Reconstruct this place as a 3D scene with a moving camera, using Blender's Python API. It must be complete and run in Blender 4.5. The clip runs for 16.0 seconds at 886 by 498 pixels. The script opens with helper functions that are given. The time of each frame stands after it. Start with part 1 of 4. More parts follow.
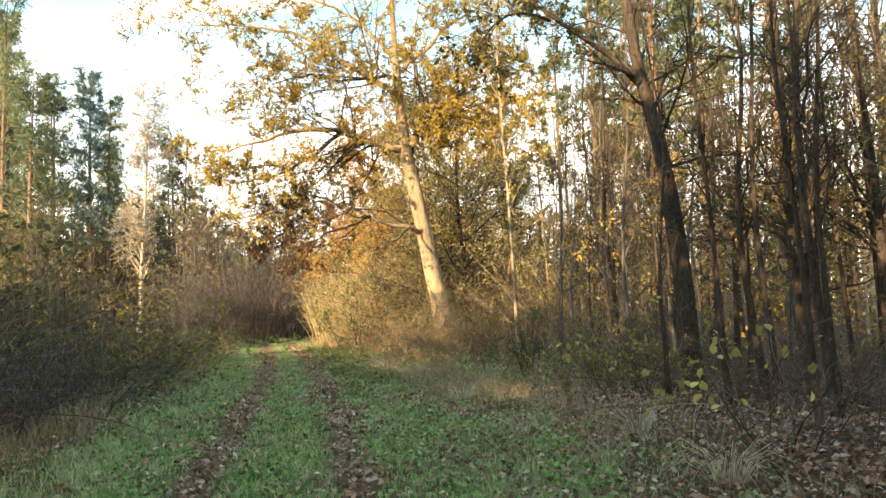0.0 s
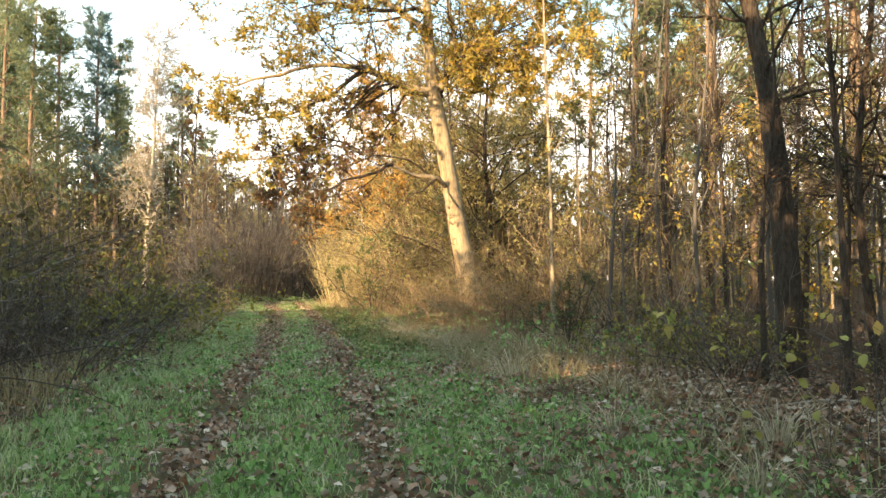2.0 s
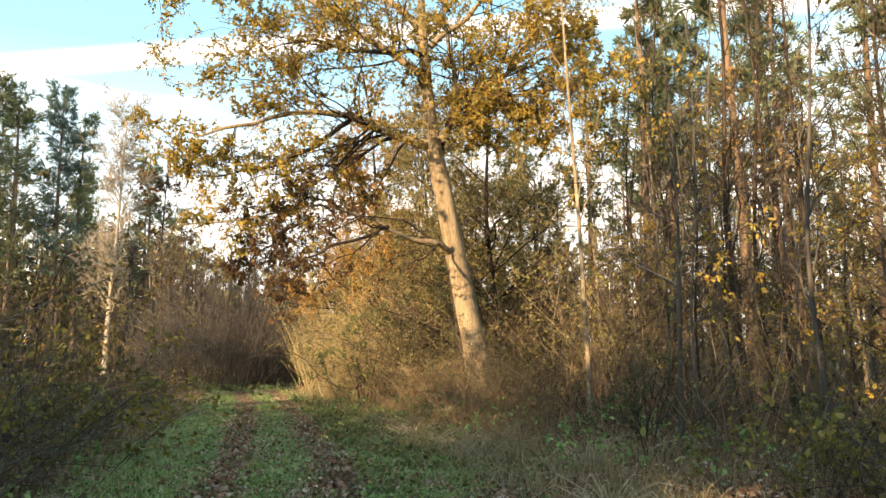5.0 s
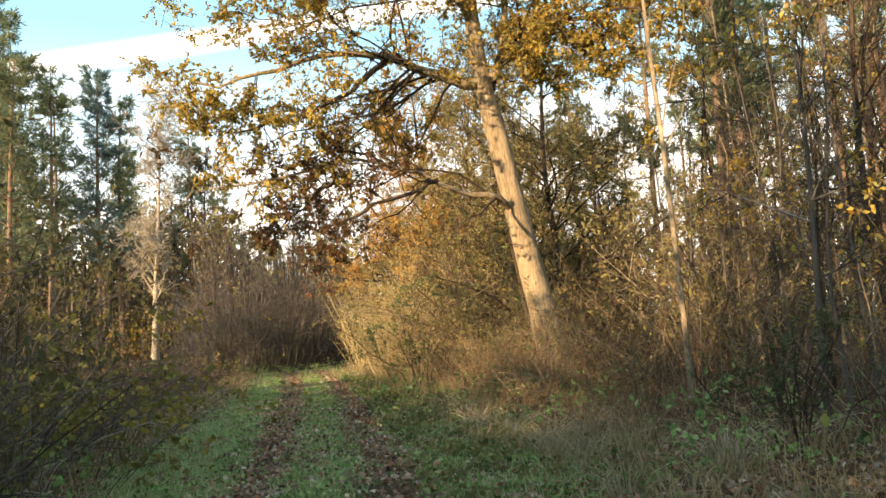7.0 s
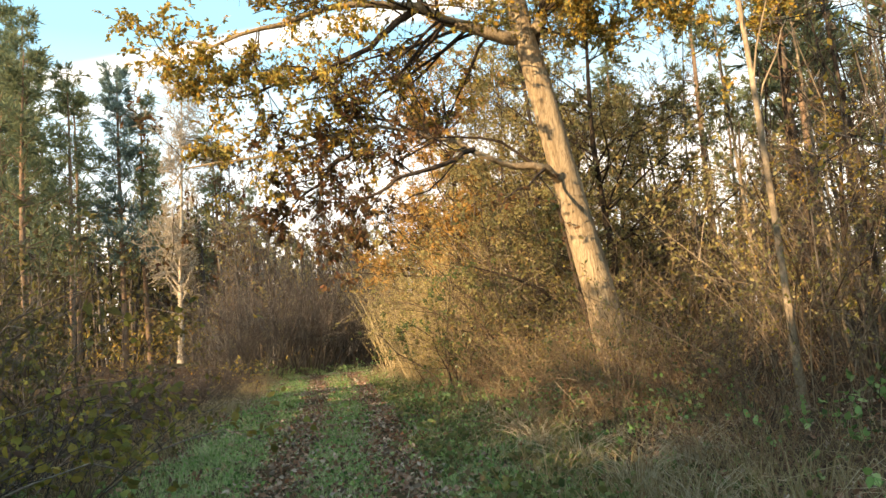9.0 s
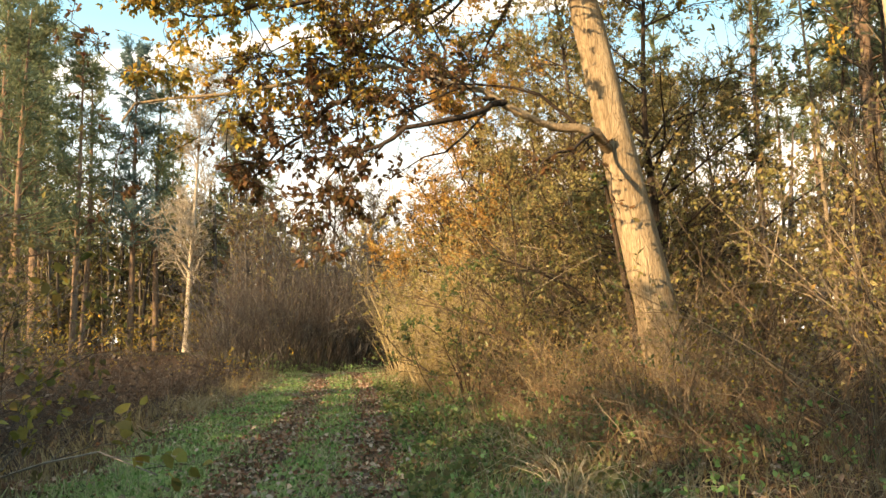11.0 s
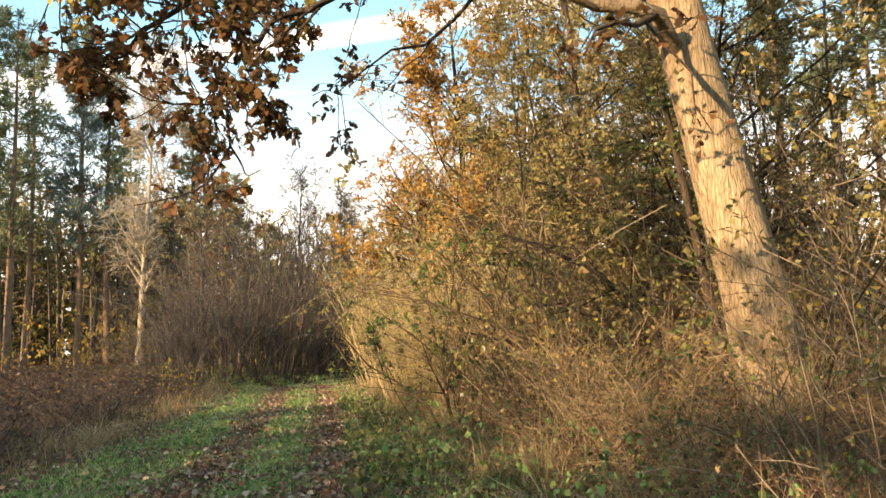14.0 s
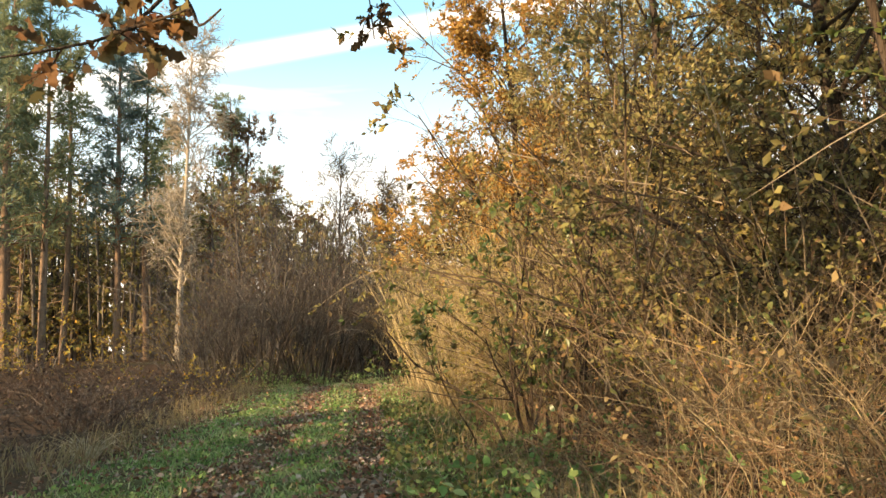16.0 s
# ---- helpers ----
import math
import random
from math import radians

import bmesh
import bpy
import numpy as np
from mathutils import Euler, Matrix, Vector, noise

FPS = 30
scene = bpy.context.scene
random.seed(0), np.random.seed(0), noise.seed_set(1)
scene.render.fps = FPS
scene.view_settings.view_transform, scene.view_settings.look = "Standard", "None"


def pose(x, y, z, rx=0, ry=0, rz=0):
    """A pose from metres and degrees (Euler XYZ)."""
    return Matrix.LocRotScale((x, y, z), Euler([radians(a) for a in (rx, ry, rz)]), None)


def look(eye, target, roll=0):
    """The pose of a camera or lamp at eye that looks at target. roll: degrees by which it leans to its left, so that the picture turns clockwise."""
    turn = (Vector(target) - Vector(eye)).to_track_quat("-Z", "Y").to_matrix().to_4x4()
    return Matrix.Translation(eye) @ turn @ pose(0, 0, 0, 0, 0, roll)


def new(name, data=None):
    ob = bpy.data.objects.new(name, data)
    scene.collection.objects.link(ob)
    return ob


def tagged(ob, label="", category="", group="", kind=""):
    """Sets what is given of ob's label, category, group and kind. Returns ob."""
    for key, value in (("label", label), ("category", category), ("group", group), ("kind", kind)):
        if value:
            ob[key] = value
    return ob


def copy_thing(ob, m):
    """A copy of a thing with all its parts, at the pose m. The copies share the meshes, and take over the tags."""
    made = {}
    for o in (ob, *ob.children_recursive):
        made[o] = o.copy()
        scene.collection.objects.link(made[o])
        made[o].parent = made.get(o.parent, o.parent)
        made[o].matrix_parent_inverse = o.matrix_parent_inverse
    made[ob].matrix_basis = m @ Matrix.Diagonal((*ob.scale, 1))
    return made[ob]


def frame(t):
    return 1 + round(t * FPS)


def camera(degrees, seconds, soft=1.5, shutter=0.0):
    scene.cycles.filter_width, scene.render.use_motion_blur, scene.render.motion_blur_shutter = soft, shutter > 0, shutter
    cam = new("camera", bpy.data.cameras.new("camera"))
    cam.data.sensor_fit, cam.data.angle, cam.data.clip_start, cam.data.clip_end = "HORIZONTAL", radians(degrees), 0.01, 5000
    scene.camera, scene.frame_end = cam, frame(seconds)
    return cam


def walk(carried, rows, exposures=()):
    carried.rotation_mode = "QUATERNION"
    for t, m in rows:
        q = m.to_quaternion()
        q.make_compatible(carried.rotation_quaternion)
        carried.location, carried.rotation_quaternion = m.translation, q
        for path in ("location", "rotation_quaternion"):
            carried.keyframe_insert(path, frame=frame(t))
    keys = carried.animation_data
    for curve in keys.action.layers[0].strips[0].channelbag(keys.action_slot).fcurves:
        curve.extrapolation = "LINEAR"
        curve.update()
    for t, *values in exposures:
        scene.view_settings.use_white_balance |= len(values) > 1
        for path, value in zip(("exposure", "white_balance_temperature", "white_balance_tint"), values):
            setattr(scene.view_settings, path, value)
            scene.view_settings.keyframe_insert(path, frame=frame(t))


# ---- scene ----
cam = camera(60.7, 16.0)
METRES, EYE, TILT, LEAN, TURN = 20.8, 1.5, 0.0, 0.0, 0.0
ROWS = [
    (0.0, 0.0, 0.0, 0.0, 0.18, 4.81, 2.13),
    (0.5, -0.0052, 0.0273, -0.0006, 0.64, 4.22, 1.34),
    (1.0, -0.0117, 0.0552, -0.0022, 1.15, 3.56, 1.72),
    (1.5, -0.0182, 0.0853, -0.0042, 0.97, 2.39, 0.73),
    (2.0, -0.0258, 0.1146, -0.0062, 0.77, 2.26, -0.2),
    (2.5, -0.0339, 0.1453, -0.0083, -0.3, 2.29, 1.21),
    (3.0, -0.0413, 0.1749, -0.0089, -2.23, 3.06, 0.97),
    (3.5, -0.0492, 0.2025, -0.0071, -4.5, 4.36, 0.92),
    (4.0, -0.0549, 0.2285, -0.0029, -4.04, 5.93, 1.51),
    (4.5, -0.0609, 0.2574, -0.0025, -3.29, 7.39, 1.34),
    (5.0, -0.065, 0.2872, -0.0026, -1.09, 8.35, 0.85),
    (7.5, -0.0822, 0.4369, -0.0008, 3.01, 6.05, 3.75),
    (8.0, -0.0864, 0.4671, -0.0008, 3.23, 6.05, 3.92),
    (8.5, -0.0893, 0.4973, -0.0002, 4.19, 5.95, 4.21),
    (9.0, -0.0925, 0.5289, -0.0, 5.12, 6.28, 4.52),
    (11.5, -0.1014, 0.698, -0.0054, 6.29, 6.68, 0.38),
    (12.0, -0.1057, 0.728, -0.0051, 4.89, 6.23, 0.86),
    (12.5, -0.1112, 0.7614, -0.0069, 3.5, 5.97, 1.5),
    (13.0, -0.1163, 0.7947, -0.0063, 4.05, 6.53, 2.52),
    (13.5, -0.1212, 0.8289, -0.0068, 4.31, 7.82, 2.38),
    (14.0, -0.1236, 0.8626, -0.0068, 4.82, 7.15, 1.97),
    (14.5, -0.1273, 0.8951, -0.0067, 5.1, 6.35, 2.41),
    (15.0, -0.1318, 0.927, -0.0064, 6.56, 6.16, 2.71),
    (15.5, -0.1395, 0.9567, -0.0069, 7.62, 6.74, 2.38),
    (16.0, -0.1479, 0.9854, -0.0084, 8.11, 7.0, 2.04),
]
WALK = [(t, pose(0, 0, EYE, TILT, LEAN, TURN) @ pose(METRES * x, METRES * y, METRES * z, 90 + pitch, roll, yaw)) for t, x, y, z, yaw, pitch, roll in ROWS]
walk(cam, WALK, [(0.0, 1.66, 9000, 13), (2.0, 1.72, 9000, 13), (3.6, 1.76, 9000, 13), (4.4, 1.30, 8900, 14), (5.2, 1.15, 8900, 15), (9.2, 1.17, 8900, 15), (12.5, 1.15, 10500, 16), (13.5, 1.14, 9600, 17), (14.5, 1.14, 8800, 18), (16.0, 1.05, 9200, 16)])

# ---- light: low autumn sun from behind on the left, pale sky with thin cloud ----
SUN_AZ, SUN_EL = radians(-140), radians(14)  # azimuth clockwise from +y
world = bpy.data.worlds.new("sky")
scene.world = world
world.use_nodes = True
wn, wl = world.node_tree.nodes, world.node_tree.links
wn.clear()
w_out, w_bg = wn.new("ShaderNodeOutputWorld"), wn.new("ShaderNodeBackground")
sky = wn.new("ShaderNodeTexSky")
sky.sky_type, sky.sun_disc = "NISHITA", False
sky.sun_elevation, sky.sun_rotation = SUN_EL, SUN_AZ
sky.air_density, sky.dust_density, sky.ozone_density = 1.0, 0.6, 1.0
w_co, w_map, w_sep = wn.new("ShaderNodeTexCoord"), wn.new("ShaderNodeMapping"), wn.new("ShaderNodeSeparateXYZ")
w_map.inputs["Rotation"].default_value = (0, radians(9), radians(12))
w_map.inputs["Scale"].default_value = (0.7, 1.6, 6.0)
w_noise, w_ramp, w_cloud = wn.new("ShaderNodeTexNoise"), wn.new("ShaderNodeValToRGB"), wn.new("ShaderNodeMixRGB")
w_noise.inputs["Scale"].default_value, w_noise.inputs["Detail"].default_value = 1.5, 5
w_ramp.color_ramp.elements[0].position, w_ramp.color_ramp.elements[1].position = 0.50, 0.64
w_cloud.inputs[2].default_value = (11.5, 12.2, 13.0, 1)
w_low, w_haze = wn.new("ShaderNodeMapRange"), wn.new("ShaderNodeMixRGB")
w_low.inputs[1].default_value, w_low.inputs[2].default_value = 0.02, 0.75
w_low.inputs[3].default_value, w_low.inputs[4].default_value = 0.95, 0.45
w_tint = wn.new("ShaderNodeValToRGB")
w_tint.color_ramp.elements[0].position, w_tint.color_ramp.elements[0].color = 0.08, (11.5, 12.2, 13.0, 1)
w_tint.color_ramp.elements[1].position, w_tint.color_ramp.elements[1].color = 0.38, (3.2, 8.8, 14.5, 1)
wl.new(w_co.outputs["Generated"], w_map.inputs[0])
wl.new(w_co.outputs["Generated"], w_sep.inputs[0])
wl.new(w_sep.outputs["Z"], w_low.inputs[0])
wl.new(w_sep.outputs["Z"], w_tint.inputs[0])
wl.new(w_map.outputs[0], w_noise.inputs[0])
wl.new(w_noise.outputs[0], w_ramp.inputs[0])
wl.new(w_low.outputs[0], w_haze.inputs[0])
wl.new(sky.outputs[0], w_haze.inputs[1])
wl.new(w_tint.outputs[0], w_haze.inputs[2])
w_dot, w_abs, w_band, w_max = wn.new("ShaderNodeVectorMath"), wn.new("ShaderNodeMath"), wn.new("ShaderNodeMapRange"), wn.new("ShaderNodeMath")
w_dot.operation, w_abs.operation, w_max.operation = "DOT_PRODUCT", "ABSOLUTE", "MAXIMUM"
w_dot.inputs[1].default_value = (0.0745, 0.4115, -0.9085)
w_band.interpolation_type = "SMOOTHSTEP"
w_band.inputs[1].default_value, w_band.inputs[2].default_value = 0.003, 0.019
w_band.inputs[3].default_value, w_band.inputs[4].default_value = 0.85, 0.0
wl.new(w_co.outputs["Generated"], w_dot.inputs[0])
wl.new(w_dot.outputs["Value"], w_abs.inputs[0])
wl.new(w_abs.outputs[0], w_band.inputs[0])
wl.new(w_band.outputs[0], w_max.inputs[0])
wl.new(w_ramp.outputs[0], w_max.inputs[1])
wl.new(w_max.outputs[0], w_cloud.inputs[0])
wl.new(w_haze.outputs[0], w_cloud.inputs[1])
wl.new(w_cloud.outputs[0], w_bg.inputs[0])
w_bg.inputs[1].default_value = 0.078
wl.new(w_bg.outputs[0], w_out.inputs[0])

sun = new("sun", bpy.data.lights.new("sun", "SUN"))
sun.data.energy, sun.data.angle, sun.data.color = 5.0, radians(0.6), (1.0, 0.81, 0.57)
to_sun = Vector((math.sin(SUN_AZ) * math.cos(SUN_EL), math.cos(SUN_AZ) * math.cos(SUN_EL), math.sin(SUN_EL)))
sun.matrix_world = look(to_sun * 80, (0, 0, 0))


# ---- materials ----
def mat(name, colours, rough=0.8, island=False, grain=30.0, bump=0.3, see=0.0, stretch=(1, 1, 1), dirt=0.35):
    """Colours blend by a coarse noise, or piece by piece where island is set; a fine noise adds grain and relief."""
    m = bpy.data.materials.new(name)
    m.use_nodes = True
    n, l = m.node_tree.nodes, m.node_tree.links
    n.clear()
    out, bsdf, ramp = n.new("ShaderNodeOutputMaterial"), n.new("ShaderNodeBsdfPrincipled"), n.new("ShaderNodeValToRGB")
    co, mp, fine = n.new("ShaderNodeTexCoord"), n.new("ShaderNodeMapping"), n.new("ShaderNodeTexNoise")
    mp.inputs["Scale"].default_value = stretch
    l.new(co.outputs["Object"], mp.inputs[0])
    l.new(mp.outputs[0], fine.inputs[0])
    fine.inputs["Scale"].default_value, fine.inputs["Detail"].default_value = grain, 4
    els = ramp.color_ramp.elements
    while len(els) < len(colours):
        els.new(0.5)
    for k, c in enumerate(colours):
        els[k].position, els[k].color = k / max(1, len(colours) - 1), (*c, 1)
    if island:
        geo = n.new("ShaderNodeNewGeometry")
        l.new(geo.outputs["Random Per Island"], ramp.inputs[0])
    else:
        big = n.new("ShaderNodeTexNoise")
        big.inputs["Scale"].default_value, big.inputs["Detail"].default_value = grain / 7, 5
        spread = n.new("ShaderNodeMapRange")
        spread.inputs[1].default_value, spread.inputs[2].default_value = 0.3, 0.7
        l.new(mp.outputs[0], big.inputs[0])
        l.new(big.outputs[0], spread.inputs[0])
        l.new(spread.outputs[0], ramp.inputs[0])
    tint_source = ramp.outputs[0]
    if island:
        info, vary, shade = n.new("ShaderNodeObjectInfo"), n.new("ShaderNodeMapRange"), n.new("ShaderNodeMixRGB")
        vary.inputs[3].default_value, vary.inputs[4].default_value = 0.68, 1.22
        shade.blend_type = "MULTIPLY"
        shade.inputs[0].default_value = 1.0
        l.new(info.outputs["Random"], vary.inputs[0])
        l.new(ramp.outputs[0], shade.inputs[1])
        l.new(vary.outputs[0], shade.inputs[2])
        tint_source = shade.outputs[0]
    mul = n.new("ShaderNodeMixRGB")
    mul.blend_type = "MULTIPLY"
    mul.inputs[0].default_value = dirt
    l.new(tint_source, mul.inputs[1])
    tone = n.new("ShaderNodeValToRGB")
    tone.color_ramp.elements[0].position, tone.color_ramp.elements[1].position = 0.3, 0.62
    tone.color_ramp.elements[0].color = (0.25, 0.25, 0.25, 1)
    l.new(fine.outputs[0], tone.inputs[0])
    l.new(tone.outputs[0], mul.inputs[2])
    l.new(mul.outputs[0], bsdf.inputs["Base Color"])
    bsdf.inputs["Roughness"].default_value = rough
    bsdf.inputs["Specular IOR Level"].default_value = 0.3 if rough < 0.5 else 0.06
    if bump:
        b = n.new("ShaderNodeBump")
        b.inputs["Strength"].default_value, b.inputs["Distance"].default_value = bump, 0.03
        l.new(fine.outputs[0], b.inputs["Height"])
        l.new(b.outputs[0], bsdf.inputs["Normal"])
    if see:
        tr, mx = n.new("ShaderNodeBsdfTranslucent"), n.new("ShaderNodeMixShader")
        mx.inputs[0].default_value = see
        l.new(mul.outputs[0], tr.inputs[0])
        l.new(bsdf.outputs[0], mx.inputs[1])
        l.new(tr.outputs[0], mx.inputs[2])
        l.new(mx.outputs[0], out.inputs[0])
    else:
        l.new(bsdf.outputs[0], out.inputs[0])
    return m


def leaf_mat(name, *colours, see=0.35, rough=0.6):
    return mat(name, colours, rough, island=True, grain=60, bump=0, see=see, dirt=0.2)


OAK_BARK = mat("oak_bark", [(0.37, 0.285, 0.19), (0.47, 0.37, 0.25), (0.31, 0.235, 0.155), (0.43, 0.345, 0.24)], 0.9, grain=30, bump=0.7, stretch=(1, 1, 0.16), dirt=0.45)
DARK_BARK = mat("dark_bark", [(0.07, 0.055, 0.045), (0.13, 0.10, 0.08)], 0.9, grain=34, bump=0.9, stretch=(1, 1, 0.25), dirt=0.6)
PINE_BARK = mat("pine_bark", [(0.17, 0.12, 0.09), (0.27, 0.185, 0.13), (0.13, 0.10, 0.085)], 0.9, grain=18, bump=0.8, stretch=(1, 1, 0.35), dirt=0.5)
PALE_BARK = mat("pale_bark", [(0.55, 0.50, 0.42), (0.40, 0.34, 0.27), (0.62, 0.58, 0.50)], 0.8, grain=22, bump=0.4, stretch=(0.4, 0.4, 1.5), dirt=0.6)
TAN_BARK = mat("tan_bark", [(0.40, 0.32, 0.23), (0.30, 0.235, 0.165), (0.46, 0.38, 0.28)], 0.85, grain=22, bump=0.5, stretch=(0.6, 0.6, 0.6), dirt=0.6)
TWIG = mat("twig", [(0.15, 0.11, 0.08), (0.28, 0.205, 0.145), (0.44, 0.36, 0.26), (0.16, 0.11, 0.075), (0.08, 0.06, 0.05)], 0.85, island=True, grain=40, bump=0)
RED_TWIG = mat("red_twig", [(0.24, 0.135, 0.09), (0.36, 0.22, 0.14), (0.14, 0.085, 0.06), (0.46, 0.33, 0.22), (0.18, 0.10, 0.07)], 0.8, island=True, grain=40, bump=0)
# Tones lowered to help darken the shaded thickets.
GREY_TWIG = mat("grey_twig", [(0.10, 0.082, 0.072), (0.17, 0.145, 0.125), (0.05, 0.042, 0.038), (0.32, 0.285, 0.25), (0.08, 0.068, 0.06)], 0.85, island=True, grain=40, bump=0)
GOLD_TWIG = mat("gold_twig", [(0.36, 0.27, 0.16), (0.54, 0.44, 0.28), (0.26, 0.18, 0.11), (0.12, 0.085, 0.06), (0.46, 0.35, 0.20)], 0.7, island=True, grain=40, bump=0)
OAK_LEAF = leaf_mat("oak_leaf", (0.52, 0.26, 0.06), (0.52, 0.39, 0.09), (0.25, 0.16, 0.07), (0.31, 0.31, 0.10), (0.50, 0.31, 0.07), (0.40, 0.36, 0.11), (0.18, 0.13, 0.06))
TAWNY_LEAF = leaf_mat("tawny_leaf", (0.40, 0.31, 0.15), (0.48, 0.42, 0.20), (0.22, 0.175, 0.09), (0.36, 0.35, 0.14), (0.46, 0.29, 0.12), (0.26, 0.26, 0.10), (0.56, 0.49, 0.26), (0.15, 0.12, 0.07))
# Darkened so that the oak's low leaves read as shaded silhouettes.
BROWN_LEAF = leaf_mat("brown_leaf", (0.20, 0.11, 0.065), (0.28, 0.15, 0.07), (0.14, 0.09, 0.06), (0.20, 0.17, 0.075), (0.23, 0.10, 0.07), see=0.45)
ORANGE_LEAF = leaf_mat("orange_leaf", (0.60, 0.31, 0.09), (0.50, 0.27, 0.09), (0.58, 0.40, 0.14), (0.36, 0.20, 0.08), (0.48, 0.36, 0.13))
WILLOW_TWIG = mat("willow_twig", [(0.56, 0.46, 0.26), (0.66, 0.56, 0.36), (0.42, 0.32, 0.17), (0.52, 0.40, 0.20), (0.24, 0.17, 0.10)], 0.7, island=True, grain=40, bump=0)
YELLOW_LEAF = leaf_mat("yellow_leaf", (0.46, 0.37, 0.07), (0.32, 0.31, 0.07), (0.42, 0.28, 0.06), (0.22, 0.23, 0.07))
OLIVE_LEAF = leaf_mat("olive_leaf", (0.26, 0.25, 0.10), (0.36, 0.31, 0.13), (0.10, 0.10, 0.05), (0.46, 0.40, 0.17), (0.18, 0.20, 0.08), (0.30, 0.20, 0.11), (0.16, 0.12, 0.07))
GREEN_LEAF = leaf_mat("green_leaf", (0.17, 0.33, 0.11), (0.28, 0.47, 0.18), (0.06, 0.12, 0.045), (0.42, 0.54, 0.24), (0.22, 0.39, 0.13), (0.10, 0.20, 0.06), rough=0.5)
WEED_LEAF = leaf_mat("weed_leaf", (0.17, 0.25, 0.09), (0.30, 0.37, 0.15), (0.08, 0.12, 0.05), (0.46, 0.44, 0.18), (0.30, 0.23, 0.14), (0.22, 0.31, 0.13))
FADED_LEAF = leaf_mat("faded_leaf", (0.38, 0.36, 0.09), (0.26, 0.27, 0.08), (0.42, 0.32, 0.09), (0.16, 0.18, 0.06), (0.28, 0.20, 0.07))
RUSSET_LEAF = leaf_mat("russet_leaf", (0.34, 0.19, 0.10), (0.42, 0.27, 0.14), (0.20, 0.12, 0.07), (0.28, 0.24, 0.10), (0.48, 0.36, 0.20))
# Leaf tones darkened to stand in for the shade of the woods.
SHADE_LEAF = leaf_mat("shaded_leaf", (0.12, 0.095, 0.05), (0.17, 0.155, 0.065), (0.09, 0.07, 0.05), (0.24, 0.21, 0.07), (0.10, 0.12, 0.05))
PALE_LEAF = leaf_mat("pale_yellow_leaf", (0.62, 0.54, 0.17), (0.50, 0.48, 0.16), (0.58, 0.42, 0.16), (0.30, 0.36, 0.10))
HOLLY_LEAF = leaf_mat("holly_leaf", (0.05, 0.09, 0.035), (0.08, 0.12, 0.04), (0.12, 0.13, 0.05), see=0.1, rough=0.35)
NEEDLE = leaf_mat("needle", (0.17, 0.22, 0.12), (0.23, 0.27, 0.15), (0.15, 0.20, 0.14), (0.30, 0.30, 0.16))
BLUE_NEEDLE = leaf_mat("blue_needle", (0.19, 0.29, 0.28), (0.24, 0.35, 0.33), (0.15, 0.23, 0.20))
GRASS = leaf_mat("grass", (0.20, 0.36, 0.13), (0.33, 0.50, 0.20), (0.46, 0.56, 0.28), (0.09, 0.15, 0.06), (0.60, 0.57, 0.37), (0.26, 0.43, 0.16), rough=0.4)
STRAW = leaf_mat("straw", (0.42, 0.33, 0.19), (0.52, 0.42, 0.26), (0.32, 0.24, 0.14), (0.36, 0.32, 0.16))
LITTER = leaf_mat("litter", (0.33, 0.18, 0.12), (0.44, 0.28, 0.20), (0.10, 0.065, 0.055), (0.68, 0.56, 0.46), (0.38, 0.17, 0.10), (0.18, 0.105, 0.08), (0.50, 0.38, 0.30), see=0.1)
PALE_STRAW = leaf_mat("pale_straw", (0.55, 0.47, 0.33), (0.66, 0.58, 0.43), (0.40, 0.31, 0.20), see=0.2)
# Colours kept dark, standing in for shade on the western bank.
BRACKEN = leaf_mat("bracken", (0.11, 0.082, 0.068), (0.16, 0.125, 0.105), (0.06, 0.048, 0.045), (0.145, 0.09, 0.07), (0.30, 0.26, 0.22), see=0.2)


def furrow(m):
    """Dark upright cracks between ridges of bark."""
    n, l = m.node_tree.nodes, m.node_tree.links
    bsdf = next(k for k in n if k.type == "BSDF_PRINCIPLED")
    base = bsdf.inputs["Base Color"].links[0].from_socket
    co, mp, warp, cell, ramp, mul, add = (n.new("ShaderNode" + k) for k in ("TexCoord", "Mapping", "TexNoise", "TexVoronoi", "ValToRGB", "MixRGB", "MixRGB"))
    mp.inputs["Scale"].default_value = (1, 1, 0.12)
    warp.inputs["Scale"].default_value = 6
    add.blend_type, mul.blend_type = "ADD", "MULTIPLY"
    add.inputs[0].default_value, mul.inputs[0].default_value = 0.14, 0.42
    cell.feature = "DISTANCE_TO_EDGE"
    cell.inputs["Scale"].default_value = 40
    ramp.color_ramp.elements[0].color, ramp.color_ramp.elements[1].position = (0.30, 0.25, 0.22, 1), 0.11
    l.new(co.outputs["Object"], mp.inputs[0])
    l.new(mp.outputs[0], add.inputs[1])
    l.new(mp.outputs[0], warp.inputs[0])
    l.new(warp.outputs["Color"], add.inputs[2])
    l.new(add.outputs[0], cell.inputs["Vector"])
    l.new(cell.outputs["Distance"], ramp.inputs[0])
    l.new(base, mul.inputs[1])
    l.new(ramp.outputs[0], mul.inputs[2])
    l.new(mul.outputs[0], bsdf.inputs["Base Color"])
    relief = n.new("ShaderNodeBump")
    relief.inputs["Strength"].default_value, relief.inputs["Distance"].default_value = 0.6, 0.02
    l.new(ramp.outputs[0], relief.inputs["Height"])
    l.new(bsdf.inputs["Normal"].links[0].from_socket, relief.inputs["Normal"])
    l.new(relief.outputs[0], bsdf.inputs["Normal"])


furrow(OAK_BARK)
furrow(DARK_BARK)


